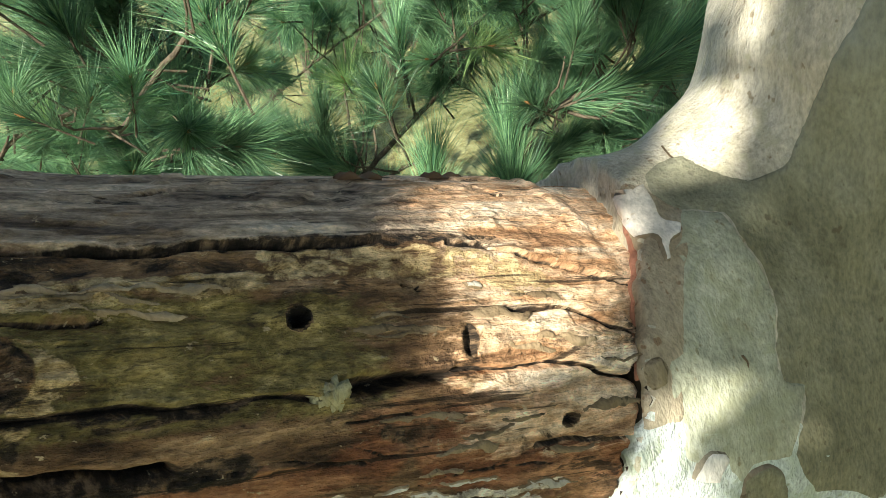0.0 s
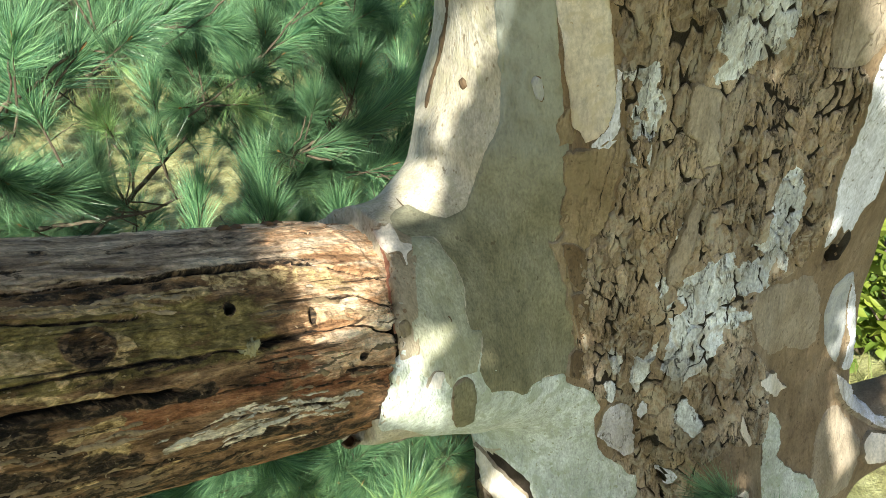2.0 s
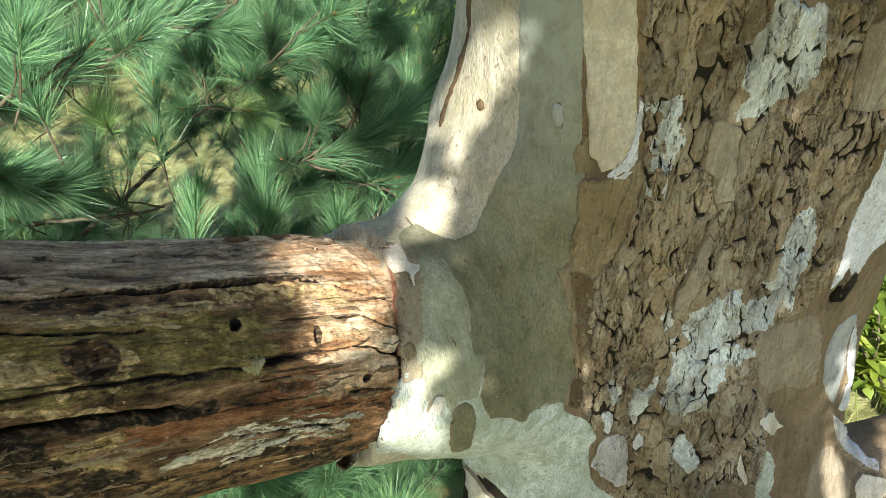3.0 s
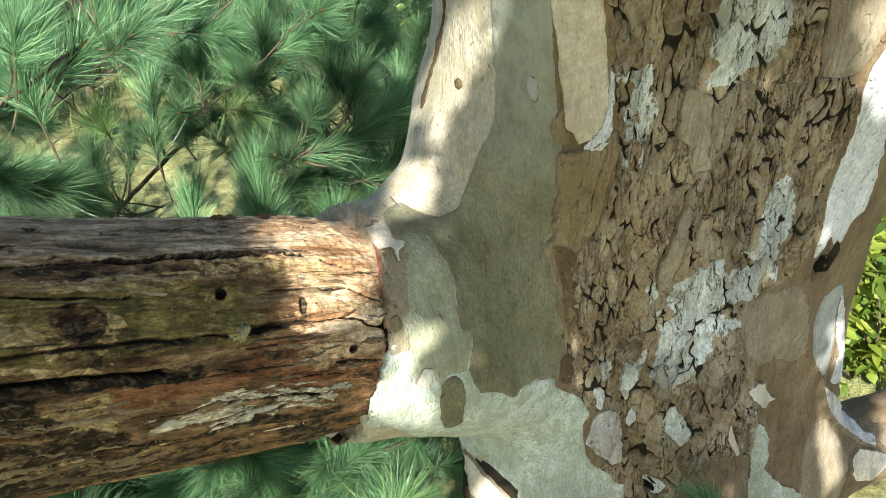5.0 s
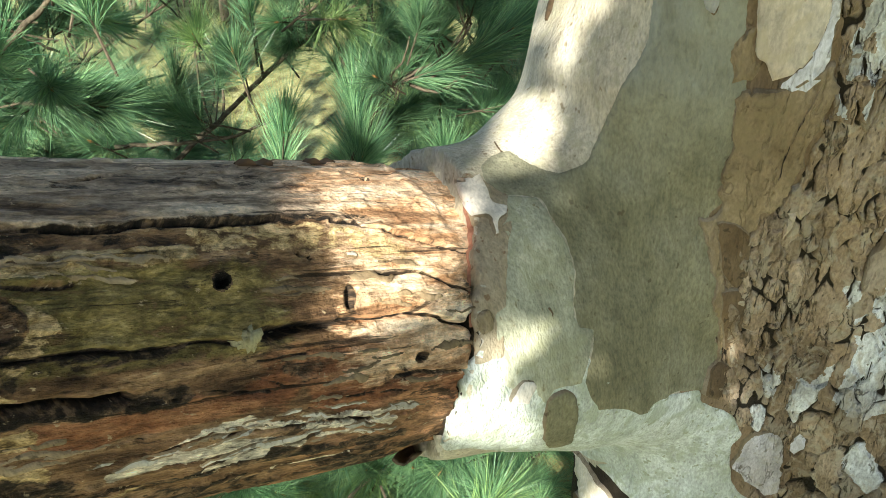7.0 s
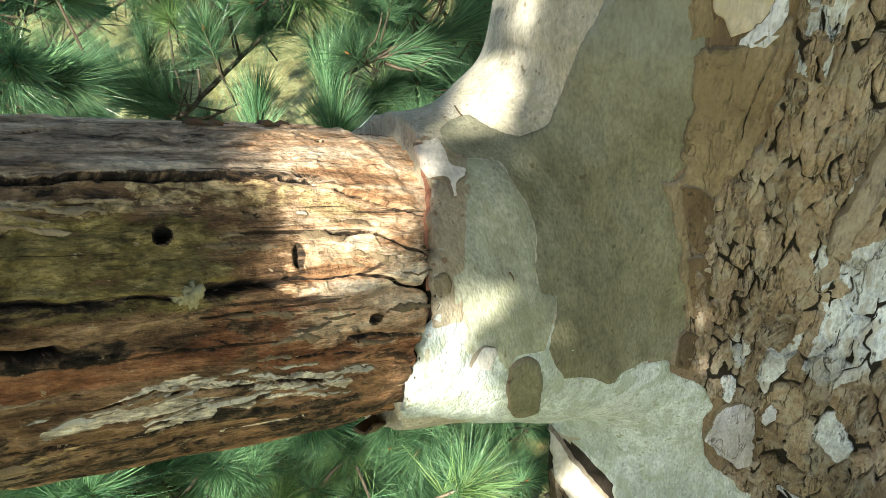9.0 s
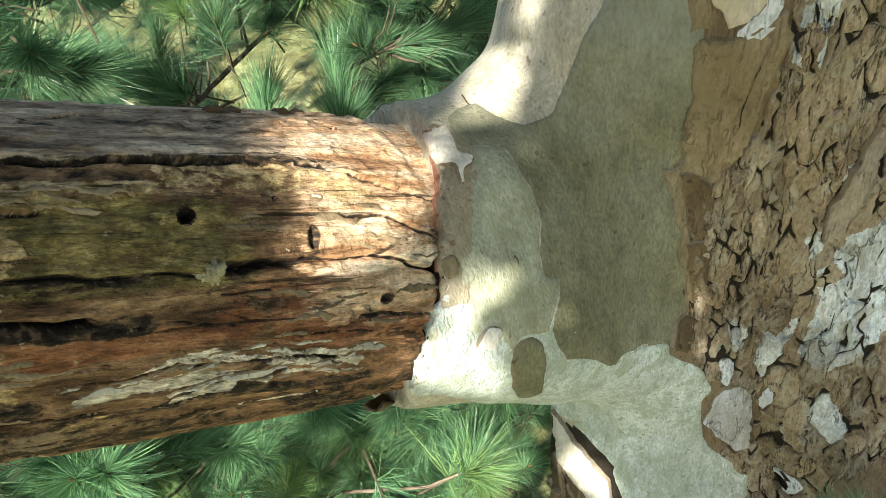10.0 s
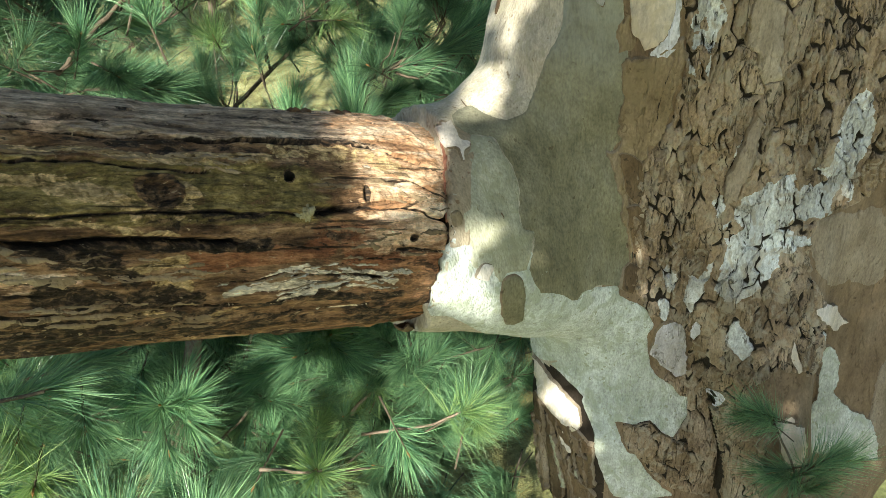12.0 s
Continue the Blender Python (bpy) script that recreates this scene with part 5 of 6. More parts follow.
def bark_curl():
    """A strip of dry bark that curls away under the collar."""
    vs, fs = [], []
    n, m = 16, 7
    for i in range(n):
        t = i / (n - 1)
        for j in range(m):
            u = j / (m - 1)
            ph = np.array([math.radians(-52 - 26 * t)])
            p, nn = limb_frame(np.array([0.112 - 0.075 * t + 0.004 * math.sin(6 * t)]), ph)
            curl = 0.006 + 0.006 * math.sin(math.pi * u) + 0.010 * u * t
            vs.append(p[0] + nn[0] * (curl - 0.004) - LIMB_D * 0.020 * u + 0.0012 * np.array(noise.noise_vector(Vector((7 * t, 5 * u, 1)))))
    for i in range(n - 1):
        for j in range(m - 1):
            fs.append((i * m + j, i * m + j + 1, (i + 1) * m + j + 1, (i + 1) * m + j))
    me = mesh_from("bark_curl", vs, fs)
    ob = part("bark_curl", me, UMBER, tree, "dry brown bark curling off the collar")
    ob.modifiers.new("thick", "SOLIDIFY").thickness = 0.0025
    return ob


bark_curl()


def lichen_tuft():
    """A pale, crumpled lichen in the crack of the limb."""
    rng = np.random.RandomState(4)
    p, nn = limb_frame(np.array([0.307]), np.array([math.radians(26.5)]))
    base = thing("lichen", tuple(p[0] + nn[0] * 0.001), "pale yellow-grey crumpled lichen stuck in a crack of the limb", "lichen")
    across = np.cross(LIMB_D, nn[0])
    for k in range(15):
        spin = 2.4 * k
        far = 0.0012 + 0.0006 * k
        cen = p[0] + LIMB_D * far * math.cos(spin) + across * far * math.sin(spin) * 0.8 + nn[0] * (0.0075 - 0.0004 * k)
        tilt = nn[0] + 0.7 * (LIMB_D * math.cos(spin) + across * math.sin(spin)) + rng.normal(0, 0.25, 3)
        z = Vector(tilt).normalized()
        x = z.orthogonal().normalized()
        y = z.cross(x)
        r0 = rng.uniform(0.0030, 0.0058)
        vs, fs, m = [Vector(cen)], [], 11
        for ring in (0.55, 1.0):
            for i in range(m):
                a = 6.283 * i / m
                r = r0 * ring * (1 + 0.35 * math.sin(3 * a + k) * ring + rng.uniform(-0.15, 0.15))
                vs.append(Vector(cen) + x * r * math.cos(a) + y * r * math.sin(a) + z * (0.0012 * ring * math.sin(5 * a + k) - 0.0016 * ring))
        for i in range(m):
            j = (i + 1) % m
            fs += [(0, 1 + i, 1 + j), (1 + i, 1 + m + i, 1 + m + j, 1 + j)]
        ob = part("lobe", mesh_from("lobe", vs, fs), LICHEN, base)
        ob.modifiers.new("thick", "SOLIDIFY").thickness = 0.0009


lichen_tuft()


# ---- the young white pine behind ----
pine = thing("white_pine", (-0.30, 0.92, 0.0), "young white pine with long soft blue-green needles", "tree")


def needle_mesh(name, seed, bundles, length, spread, shoot, young):
    """A shoot with bundles of five needles; it grows along +z and ends at its bud in the origin."""
    rng = np.random.RandomState(seed)
    vs, fs, mi = [], [], []
    for b in range(bundles):
        t = rng.rand() ** 1.4
        z0 = -shoot * t
        az = rng.uniform(0, 2 * math.pi)
        out = math.radians(rng.uniform(*spread)) * (0.55 + 0.6 * t)
        if b < bundles * 0.12:
            out *= 0.4
        for k in range(5):
            a, o = az + rng.normal(0, 0.16), out + rng.normal(0, 0.09)
            d = Vector((math.sin(o) * math.cos(a), math.sin(o) * math.sin(a), math.cos(o)))
            ln = length * rng.uniform(0.55, 1.10)
            side = d.cross(Vector(rng.normal(0, 1, 3))).normalized()
            w = 0.00046
            bend = Vector(rng.normal(0, 0.10, 3)) * ln + Vector((math.cos(a), math.sin(a), 0)) * ln * rng.uniform(-0.02, 0.16)
            p0 = Vector((math.cos(az) * 0.002, math.sin(az) * 0.002, z0))
            p1, p2 = p0 + d * ln * 0.5 + bend * 0.22, p0 + d * ln + bend
            i = len(vs)
            vs += [p0 - side * w * 0.8, p0 + side * w * 0.8, p1 - side * w, p1 + side * w, p2]
            fs += [(i, i + 1, i + 3, i + 2), (i + 2, i + 3, i + 4)]
            mi += [0, 0]
    tv, tf = tube([(0, 0, -shoot - 0.05), (0, 0, -shoot * 0.5), (0, 0, 0)], [0.0020, 0.0017, 0.0012], 5)
    i = len(vs)
    vs += tv
    fs += [tuple(q + i for q in f) for f in tf]
    mi += [1] * len(tf)
    tv, tf = tube([(0, 0, -0.004), (0, 0, 0.004), (0, 0, 0.013)], [0.0018, 0.0026, 0.0006], 5)
    i = len(vs)
    vs += tv
    fs += [tuple(q + i for q in f) for f in tf]
    mi += [2] * len(tf)
    me = mesh_from(name, vs, fs, smooth=False)
    for m in (NEEDLE_TIP if young else NEEDLE, TWIG, BUD):
        me.materials.append(m)
    me.polygons.foreach_set("material_index", mi)
    return me


TUFT_KINDS = [
    [needle_mesh("needle_tuft", 100 + k, 64, 0.098, (22, 62), 0.075, False) for k in range(4)],
    [needle_mesh("needle_tuft", 200 + k, 56, 0.092, (25, 80), 0.045, True) for k in range(3)],
    [needle_mesh("needle_tuft", 300 + k, 100, 0.108, (12, 42), 0.105, False) for k in range(4)],
]
tuft_count = [0]
tuft_rng = np.random.RandomState(12)


def tuft(x, y, z, dx, dy, dz, kind, scale=1.0, tree_of=pine):
    """One tuft whose bud is at x, y, z and which points along dx, dy, dz."""
    tuft_count[0] += 1
    me = TUFT_KINDS[kind][tuft_count[0] % len(TUFT_KINDS[kind])]
    ob = new("needle_tuft", me)
    ob.parent = tree_of
    q = Vector((dx, dy, dz)).to_track_quat("Z", "Y")
    turn = Euler((0, 0, float(tuft_rng.uniform(0, 6.28)))).to_matrix().to_4x4()
    ob.matrix_basis = Matrix.Translation(Vector((x, y, z)) - tree_of.location) @ q.to_matrix().to_4x4() @ turn @ Matrix.Scale(scale, 4)
    return ob


def bough(points, r0, r1, material=None, tree_of=pine):
    line = smooth_line(points, 0.02)
    rng = np.random.RandomState(len(line) * 7 + 1)
    line = [p + rng.normal(0, 0.0012, 3) for p in line]
    r0, r1 = 0.7 * r0, 0.7 * r1
    radii = [r0 + (r1 - r0) * i / (len(line) - 1) for i in range(len(line))]
    radii = [r * (1.25 if rng.rand() < 0.12 else 1.0) for r in radii]
    v, f = tube(line, radii, 7)
    return part("bough", mesh_from("bough", v, f), material or TWIG, tree_of)


STEM_LINE = [(-0.30, 0.92, -0.02), (-0.29, 0.87, 0.35), (-0.25, 0.85, 0.60), (-0.229, 0.858, 0.667), (-0.21, 0.875, 0.707), (-0.195, 0.937, 0.745), (-0.20, 1.15, 0.78), (-0.24, 1.50, 0.79)]
sv, sf = tube(smooth_line(STEM_LINE, 0.02), [0.019 - 0.00012 * i for i in range(len(smooth_line(STEM_LINE, 0.02)))], 10)
part("stem", mesh_from("stem", sv, sf), STEM, pine, "pale brown pine stem")
bough([(-0.238, 1.545, 0.792), (-0.195, 1.539, 0.828), (-0.148, 1.541, 0.857), (-0.048, 1.587, 0.919), (0.071, 1.625, 0.984), (0.176, 1.644, 1.028), (0.284, 1.701, 1.053), (0.397, 1.752, 1.082), (0.516, 1.798, 1.122)], 0.008, 0.0035)
bough([(0.183, 1.646, 1.033), (0.191, 1.653, 1.079), (0.196, 1.65, 1.129)], 0.004, 0.0025)
bough([(0.032, 1.616, 0.966), (0.057, 1.63, 1.048), (0.068, 1.626, 1.121)], 0.004, 0.0025)
bough([(-0.039, 1.589, 0.923), (-0.035, 1.592, 0.999), (-0.035, 1.605, 1.08)], 0.004, 0.0025)
bough([(-0.148, 1.541, 0.857), (-0.145, 1.534, 0.953), (-0.129, 1.52, 1.038)], 0.004, 0.0025)
bough([(0.284, 1.701, 1.053), (0.289, 1.624, 0.998), (0.289, 1.548, 0.953)], 0.004, 0.0025)
bough([(0.098, 1.631, 0.996), (0.11, 1.581, 0.958), (0.144, 1.423, 0.914)], 0.004, 0.0025)
bough([(-0.125, 1.553, 0.873), (-0.119, 1.589, 0.919), (-0.136, 1.591, 0.974)], 0.004, 0.0025)
bough([(0.397, 1.752, 1.082), (0.471, 1.682, 1.076), (0.56, 1.673, 1.104)], 0.004, 0.0025)
bough([(-0.29, 1.422, 0.908), (-0.194, 1.392, 0.918), (-0.089, 1.361, 0.931), (-0.001, 1.332, 0.965)], 0.006, 0.003)
bough([(0.144, 1.297, 0.996), (0.199, 1.305, 1.015), (0.26, 1.311, 1.035), (0.309, 1.364, 1.041), (0.336, 1.391, 1.059)], 0.006, 0.003)
bough([(0.224, 1.302, 1.012), (0.266, 1.282, 1.003), (0.32, 1.271, 1.037), (0.417, 1.264, 1.106)], 0.004, 0.0025)
bough([(0.171, 1.263, 0.997), (0.128, 1.215, 0.953), (0.086, 1.181, 0.901)], 0.004, 0.004)
bough([(-0.301, 1.095, 1.188), (-0.204, 1.103, 1.265), (-0.136, 1.1, 1.3), (-0.079, 1.121, 1.327), (-0.007, 1.171, 1.351)], 0.005, 0.0025)
bough([(-0.578, 1.137, 1.138), (-0.539, 1.2, 1.149), (-0.517, 1.221, 1.163), (-0.439, 1.275, 1.17), (-0.395, 1.307, 1.19), (-0.361, 1.351, 1.205), (-0.324, 1.404, 1.208), (-0.286, 1.432, 1.212)], 0.0055, 0.0025)
bough([(-0.524, 1.214, 1.159), (-0.49, 1.249, 1.192), (-0.45, 1.305, 1.211)], 0.003, 0.002)
bough([(-0.439, 1.275, 1.17), (-0.403, 1.258, 1.13), (-0.356, 1.237, 1.1)], 0.004, 0.002)
bough([(-0.288, 1.001, 0.495), (-0.253, 1, 0.482), (-0.168, 0.977, 0.462), (-0.079, 0.952, 0.46), (0.035, 0.94, 0.486)], 0.008, 0.003)
# pale stem colour stands in for sunlight on the next three boughs
bough([(0.041, 0.897, 0.541), (0.077, 0.91, 0.563), (0.124, 0.932, 0.582), (0.177, 0.976, 0.583)], 0.005, 0.003, STEM)
bough([(0.057, 0.869, 0.514), (0.157, 0.823, 0.562), (0.213, 0.814, 0.581), (0.253, 0.816, 0.598)], 0.004, 0.003, STEM)
bough([(-0.094, 0.711, 0.657), (-0.039, 0.687, 0.664), (0.006, 0.674, 0.671)], 0.004, 0.003, STEM)
bough([(-0.342, 0.558, 1.032), (-0.292, 0.56, 1.032), (-0.251, 0.559, 1.037)], 0.004, 0.003)
bough([(-0.226, 0.932, 0.48), (-0.158, 0.932, 0.543), (-0.107, 0.942, 0.582), (-0.013, 0.934, 0.583)], 0.004, 0.003)
tuft(0.195, 1.648, 1.124, 0.13, 0.47, 0.88, 0)
tuft(0.065, 1.623, 1.111, 0.06, 0.39, 0.92, 0)
tuft(-0.036, 1.603, 1.075, 0.04, 0.31, 0.95, 0)
tuft(-0.128, 1.523, 1.042, -0.09, -0.47, 0.88, 1)
tuft(-0.149, 1.099, 1.303, -0.14, 0.09, 0.99, 0)
tuft(-0.063, 1.125, 1.331, 0.75, -0.01, 0.66, 0)
tuft(-0.154, 1.066, 1.155, 0.85, -0.52, 0.13, 2)
tuft(-0.204, 1.067, 1.184, 0.48, -0.86, 0.17, 2)
tuft(0.017, 1.307, 0.958, 0.22, 0.26, 0.94, 2)
tuft(0.138, 1.251, 1.016, 0.13, 0.28, 0.95, 2)
tuft(0.269, 1.53, 0.959, 0.15, 0.37, 0.92, 0)
tuft(0.162, 1.463, 0.992, 0.31, 0.23, 0.92, 0)
tuft(0.387, 1.267, 1.099, 0.89, -0.04, 0.45, 2)
tuft(0.32, 1.26, 1.06, 0.95, -0.18, 0.27, 2)
tuft(0.444, 1.368, 1.101, 0.65, 0.22, 0.73, 2)
tuft(0.263, 1.71, 1.072, 0.13, 0.28, 0.95, 0)
tuft(0.353, 1.71, 1.097, 0.36, 0.39, 0.85, 0)
tuft(0.485, 1.683, 1.086, 0.71, 0.18, 0.68, 0)
tuft(0.006, 1.169, 1.342, 0.91, -0.26, 0.33, 0)
tuft(0.138, 1.214, 0.951, 0.35, -0.06, 0.94, 2)
tuft(0.273, 1.371, 0.838, -0.00, -0.19, 0.98, 2)
tuft(-0.003, 1.612, 0.964, -0.14, -0.61, 0.78, 0)
tuft(0.15, 1.591, 1.168, -0.21, 0.44, 0.87, 0)
tuft(-0.133, 1.202, 1.343, 0.42, 0.27, 0.87, 2)
tuft(-0.276, 1.424, 1.208, 0.75, -0.37, 0.54, 0)
tuft(-0.205, 1.9, 0.907, 0.22, -0.43, 0.87, 1)
tuft(-0.167, 1.393, 1.001, 0.99, -0.10, 0.13, 2)
tuft(-0.26, 1.327, 1.063, 0.99, -0.10, 0.13, 2)
tuft(-0.366, 1.345, 1.085, 0.91, -0.40, 0.09, 2)
tuft(-0.446, 1.306, 1.21, 0.74, 0.02, 0.67, 0)
tuft(-0.486, 1.386, 1.24, -0.08, 0.01, 1.00, 0)
tuft(-0.288, 1.647, 1.04, 0.93, -0.35, -0.07, 0)
tuft(0.124, 1.618, 0.888, 0.20, 0.29, 0.94, 2)
tuft(0.131, 1.533, 0.826, 0.20, 0.29, 0.94, 2)
tuft(-0.353, 1.37, 1.218, -0.26, -0.92, -0.30, 0)
tuft(0.254, 0.815, 0.598, 0.86, -0.05, 0.51, 1)
tuft(0.256, 0.82, 0.603, 0.33, 0.39, 0.86, 0)
tuft(-0.002, 0.676, 0.674, 0.02, -0.44, 0.90, 1)
tuft(-0.274, 0.593, 1.007, 0.96, -0.11, 0.25, 0)
tuft(0.167, 0.949, 0.57, 0.26, -0.60, 0.75, 0)
tuft(0.138, 0.975, 0.581, 0.53, 0.19, 0.82, 0)
tuft(-0.157, 0.942, 0.595, 0.86, -0.01, 0.51, 0)
tuft(-0.218, 0.987, 0.529, -0.74, -0.18, 0.64, 0)
tuft(0.043, 0.958, 0.529, 0.19, -0.97, -0.15, 1)
tuft(-0.239, 0.766, 0.669, 0.25, -0.94, -0.22, 0)
tuft(-0.264, 0.618, 0.903, 0.26, -0.96, 0.05, 0)
tuft(-0.316, 0.565, 0.958, 0.22, -0.94, 0.25, 1)
tuft(0.137, 0.755, 0.583, 0.28, -0.95, -0.15, 0)
tuft(-0.021, 0.875, 0.543, 0.30, 0.05, 0.95, 1)
tuft(-0.148, 0.361, 1.004, 0.27, 0.41, 0.87, 2)
tuft(-0.077, 0.381, 0.958, 0.41, 0.45, 0.79, 2)
tuft(-0.308, 0.454, 1.02, 0.02, -0.36, 0.93, 1)
tuft(0.304, 1.016, 0.502, -0.05, 0.36, 0.93, 0)
tuft(-0.279, 0.487, 0.952, 0.22, -0.94, 0.25, 1)
tuft(-0.105, 0.691, 0.643, -0.33, -0.94, 0.11, 0)
tuft(-0.251, 0.766, 0.805, 0.10, -0.95, 0.30, 2)
tuft(-0.266, 0.716, 0.931, 0.84, -0.36, 0.41, 2)


def clear_of_tree(p, room):
    return tree_sdf(np.array([p]))[0] > room and np.linalg.norm(np.cross(np.array(p) - LIMB_A, LIMB_D)) > room + 0.13


def in_gap(p):
    """Whether p lies in the thin part of the pine, between the boughs, that opens on the sunny ground."""
    t = (p[1] - 1.40) / 2.13
    return p[1] > 1.40 and math.hypot(p[0] + 0.04 + 0.24 * t, p[2] - 0.985 + 1.035 * t) < 0.10 + 0.06 * t


def shades_gap(p):
    """Whether p would keep the sun off the ground behind that opening."""
    return -0.55 < p[0] + 0.352 * p[2] < 0.0 and 3.15 < p[1] + 1.229 * p[2] < 3.95


def fill_boughs():
    """Further boughs of the pine, with tufts at their ends and along them."""
    rng = np.random.RandomState(8)
    for k in range(380):
        low = k % 5 < 2
        if low:
            start = np.array((rng.uniform(-0.8, 0.45), rng.uniform(0.95, 1.6), rng.uniform(0.0, 0.6)))
            aim = np.array((rng.uniform(-0.6, 0.6), rng.uniform(-0.7, 0.1), rng.uniform(0.0, 0.6)))
        else:
            start = np.array((rng.uniform(-1.2, 0.85), rng.uniform(1.35, 2.7), rng.uniform(0.1, 1.15)))
            aim = np.array((rng.uniform(-0.7, 0.8), rng.uniform(-0.9, 0.3), rng.uniform(0.0, 0.7)))
        aim /= np.linalg.norm(aim)
        ln = rng.uniform(0.22, 0.5)
        line = [start + aim * ln * t + np.array((0, 0, 0.12 * ln * t * t)) + rng.normal(0, 0.008, 3) for t in (0, 0.35, 0.7, 1.0)]
        if not all(clear_of_tree(q, 0.07) for q in line) or any(in_gap(q) for q in line):
            continue
        shade = line[2] + np.array((0.352, 1.229, 0)) * line[2][2]
        over_gap = -0.45 < shade[0] < 0.35 and 2.9 < shade[1] < 4.6
        if not low and start[1] > 1.55 and over_gap and rng.rand() < 0.85:
            continue                     # a gap in the pine, through which the sunny ground shows
        bough([tuple(q) for q in line], 0.0032, 0.0016)
        for t in np.linspace(0.15, 1, 6):
            q = start + aim * ln * t + np.array((0, 0, 0.12 * ln * t * t))
            side = rng.normal(0, 1, 3)
            side -= aim * (side @ aim)
            side /= np.linalg.norm(side)
            d = aim * (0.6 + t) + side * (0.9 if t < 1 else 0.1) + np.array((0, -0.15, 0.55))
            d /= np.linalg.norm(d)
            tip = q + d * (0.09 if t < 1 else 0.0)
            if clear_of_tree(tip, 0.09) and not in_gap(tip) and not shades_gap(tip):
                kind = 1 if rng.rand() < 0.09 else (2 if rng.rand() < 0.45 else 0)
                tuft(*tip, *d, kind, rng.uniform(0.7, 1.1))


fill_boughs()


def crowd(points, count, seed):
    """Short side shoots with tufts along a bough."""
    rng = np.random.RandomState(seed)
    line = smooth_line(points, 0.01)
    for k in range(count):
        q = np.array(line[rng.randint(len(line))])
        d = np.array((rng.uniform(-0.7, 0.7), rng.uniform(-0.8, 0.3), rng.uniform(0.0, 1.0)))
        d /= np.linalg.norm(d)
        ln = rng.uniform(0.08, 0.17)
        tip = q + d * ln + np.array((0, 0, 0.02))
        if clear_of_tree(tip, 0.10):
            bough([tuple(q), tuple(q + d * ln * 0.55), tuple(tip - d * 0.04)], 0.0026, 0.0018)
            up = d + np.array((0, 0, 0.6))
            tuft(*tip, *(up / np.linalg.norm(up)), 0 if rng.rand() < 0.7 else 2, rng.uniform(0.65, 0.95))


crowd([(0.071, 1.625, 0.984), (0.284, 1.701, 1.053), (0.516, 1.798, 1.122)], 10, 3)
crowd([(0.144, 1.297, 0.996), (0.26, 1.311, 1.035), (0.336, 1.391, 1.059)], 8, 4)
crowd([(-0.301, 1.095, 1.188), (-0.136, 1.1, 1.3), (-0.007, 1.171, 1.351)], 7, 5)
crowd([(-0.578, 1.137, 1.138), (-0.439, 1.275, 1.17), (-0.286, 1.432, 1.212)], 12, 6)
crowd([(-0.29, 1.422, 0.908), (-0.089, 1.361, 0.931), (-0.001, 1.332, 0.965)], 7, 7)
bough([(-0.62, 2.10, 0.74), (-0.42, 2.04, 0.86), (-0.26, 1.99, 0.95), (-0.10, 1.93, 1.03)], 0.006, 0.003)
crowd([(-0.62, 2.10, 0.74), (-0.42, 2.04, 0.86), (-0.26, 1.99, 0.95), (-0.10, 1.93, 1.03)], 18, 11)
crowd([(-0.75, 2.4, 0.62), (-0.45, 2.45, 0.72), (-0.25, 2.5, 0.80)], 14, 12)
bough([(-0.05, 1.15, 0.02), (0.16, 1.12, 0.14), (0.33, 1.10, 0.22)], 0.006, 0.003)
crowd([(0.10, 1.12, 0.08), (0.22, 1.12, 0.17), (0.33, 1.10, 0.22)], 16, 13)
crowd([(-0.288, 1.001, 0.495), (-0.079, 0.952, 0.46), (0.177, 0.976, 0.583)], 12, 8)


def far_pine(base, height, reach, seed):
    """A second pine in the sun, farther behind."""
    rng = np.random.RandomState(seed)
    ob = thing("white_pine", base, "sunlit white pine farther behind, with long soft needles", "tree")
    top = np.array(base) + np.array((0.05, 0.1, height))
    line = smooth_line([base, tuple((np.array(base) + top) / 2 + np.array((0.03, -0.02, 0))), tuple(top)], 0.05)
    v, f = tube(line, [0.024 - 0.018 * i / len(line) for i in range(len(line))], 9)
    part("stem", mesh_from("stem", v, f), STEM, ob)
    for k in range(34):
        t = 0.12 + 0.86 * k / 33
        q = np.array(line[int(t * (len(line) - 1))])
        a = 2.4 * k + rng.uniform(-0.4, 0.4)
        ln = reach * (1.05 - 0.7 * t) * rng.uniform(0.7, 1.1)
        d = np.array((math.cos(a), math.sin(a), 0.35))
        d /= np.linalg.norm(d)
        bough([tuple(q), tuple(q + d * ln * 0.5), tuple(q + d * ln + np.array((0, 0, 0.05)))], 0.007, 0.0025, None, ob)
        for u in np.linspace(0.3, 1.0, 7):
            side = rng.normal(0, 0.6, 3) + np.array((0, 0, 0.4))
            e = d + side
            e /= np.linalg.norm(e)
            tuft(*(q + d * ln * u + e * 0.07), *e, int(rng.choice((0, 2, 0, 1))), rng.uniform(0.9, 1.25), ob)


far_pine((-1.15, 4.75, -0.05), 1.7, 0.75, 3)
far_pine((0.15, 5.35, -0.05), 1.5, 0.75, 4)
far_pine((-0.62, 4.45, -0.05), 1.15, 0.60, 6)
far_pine((0.75, 4.30, -0.05), 1.2, 0.65, 7)


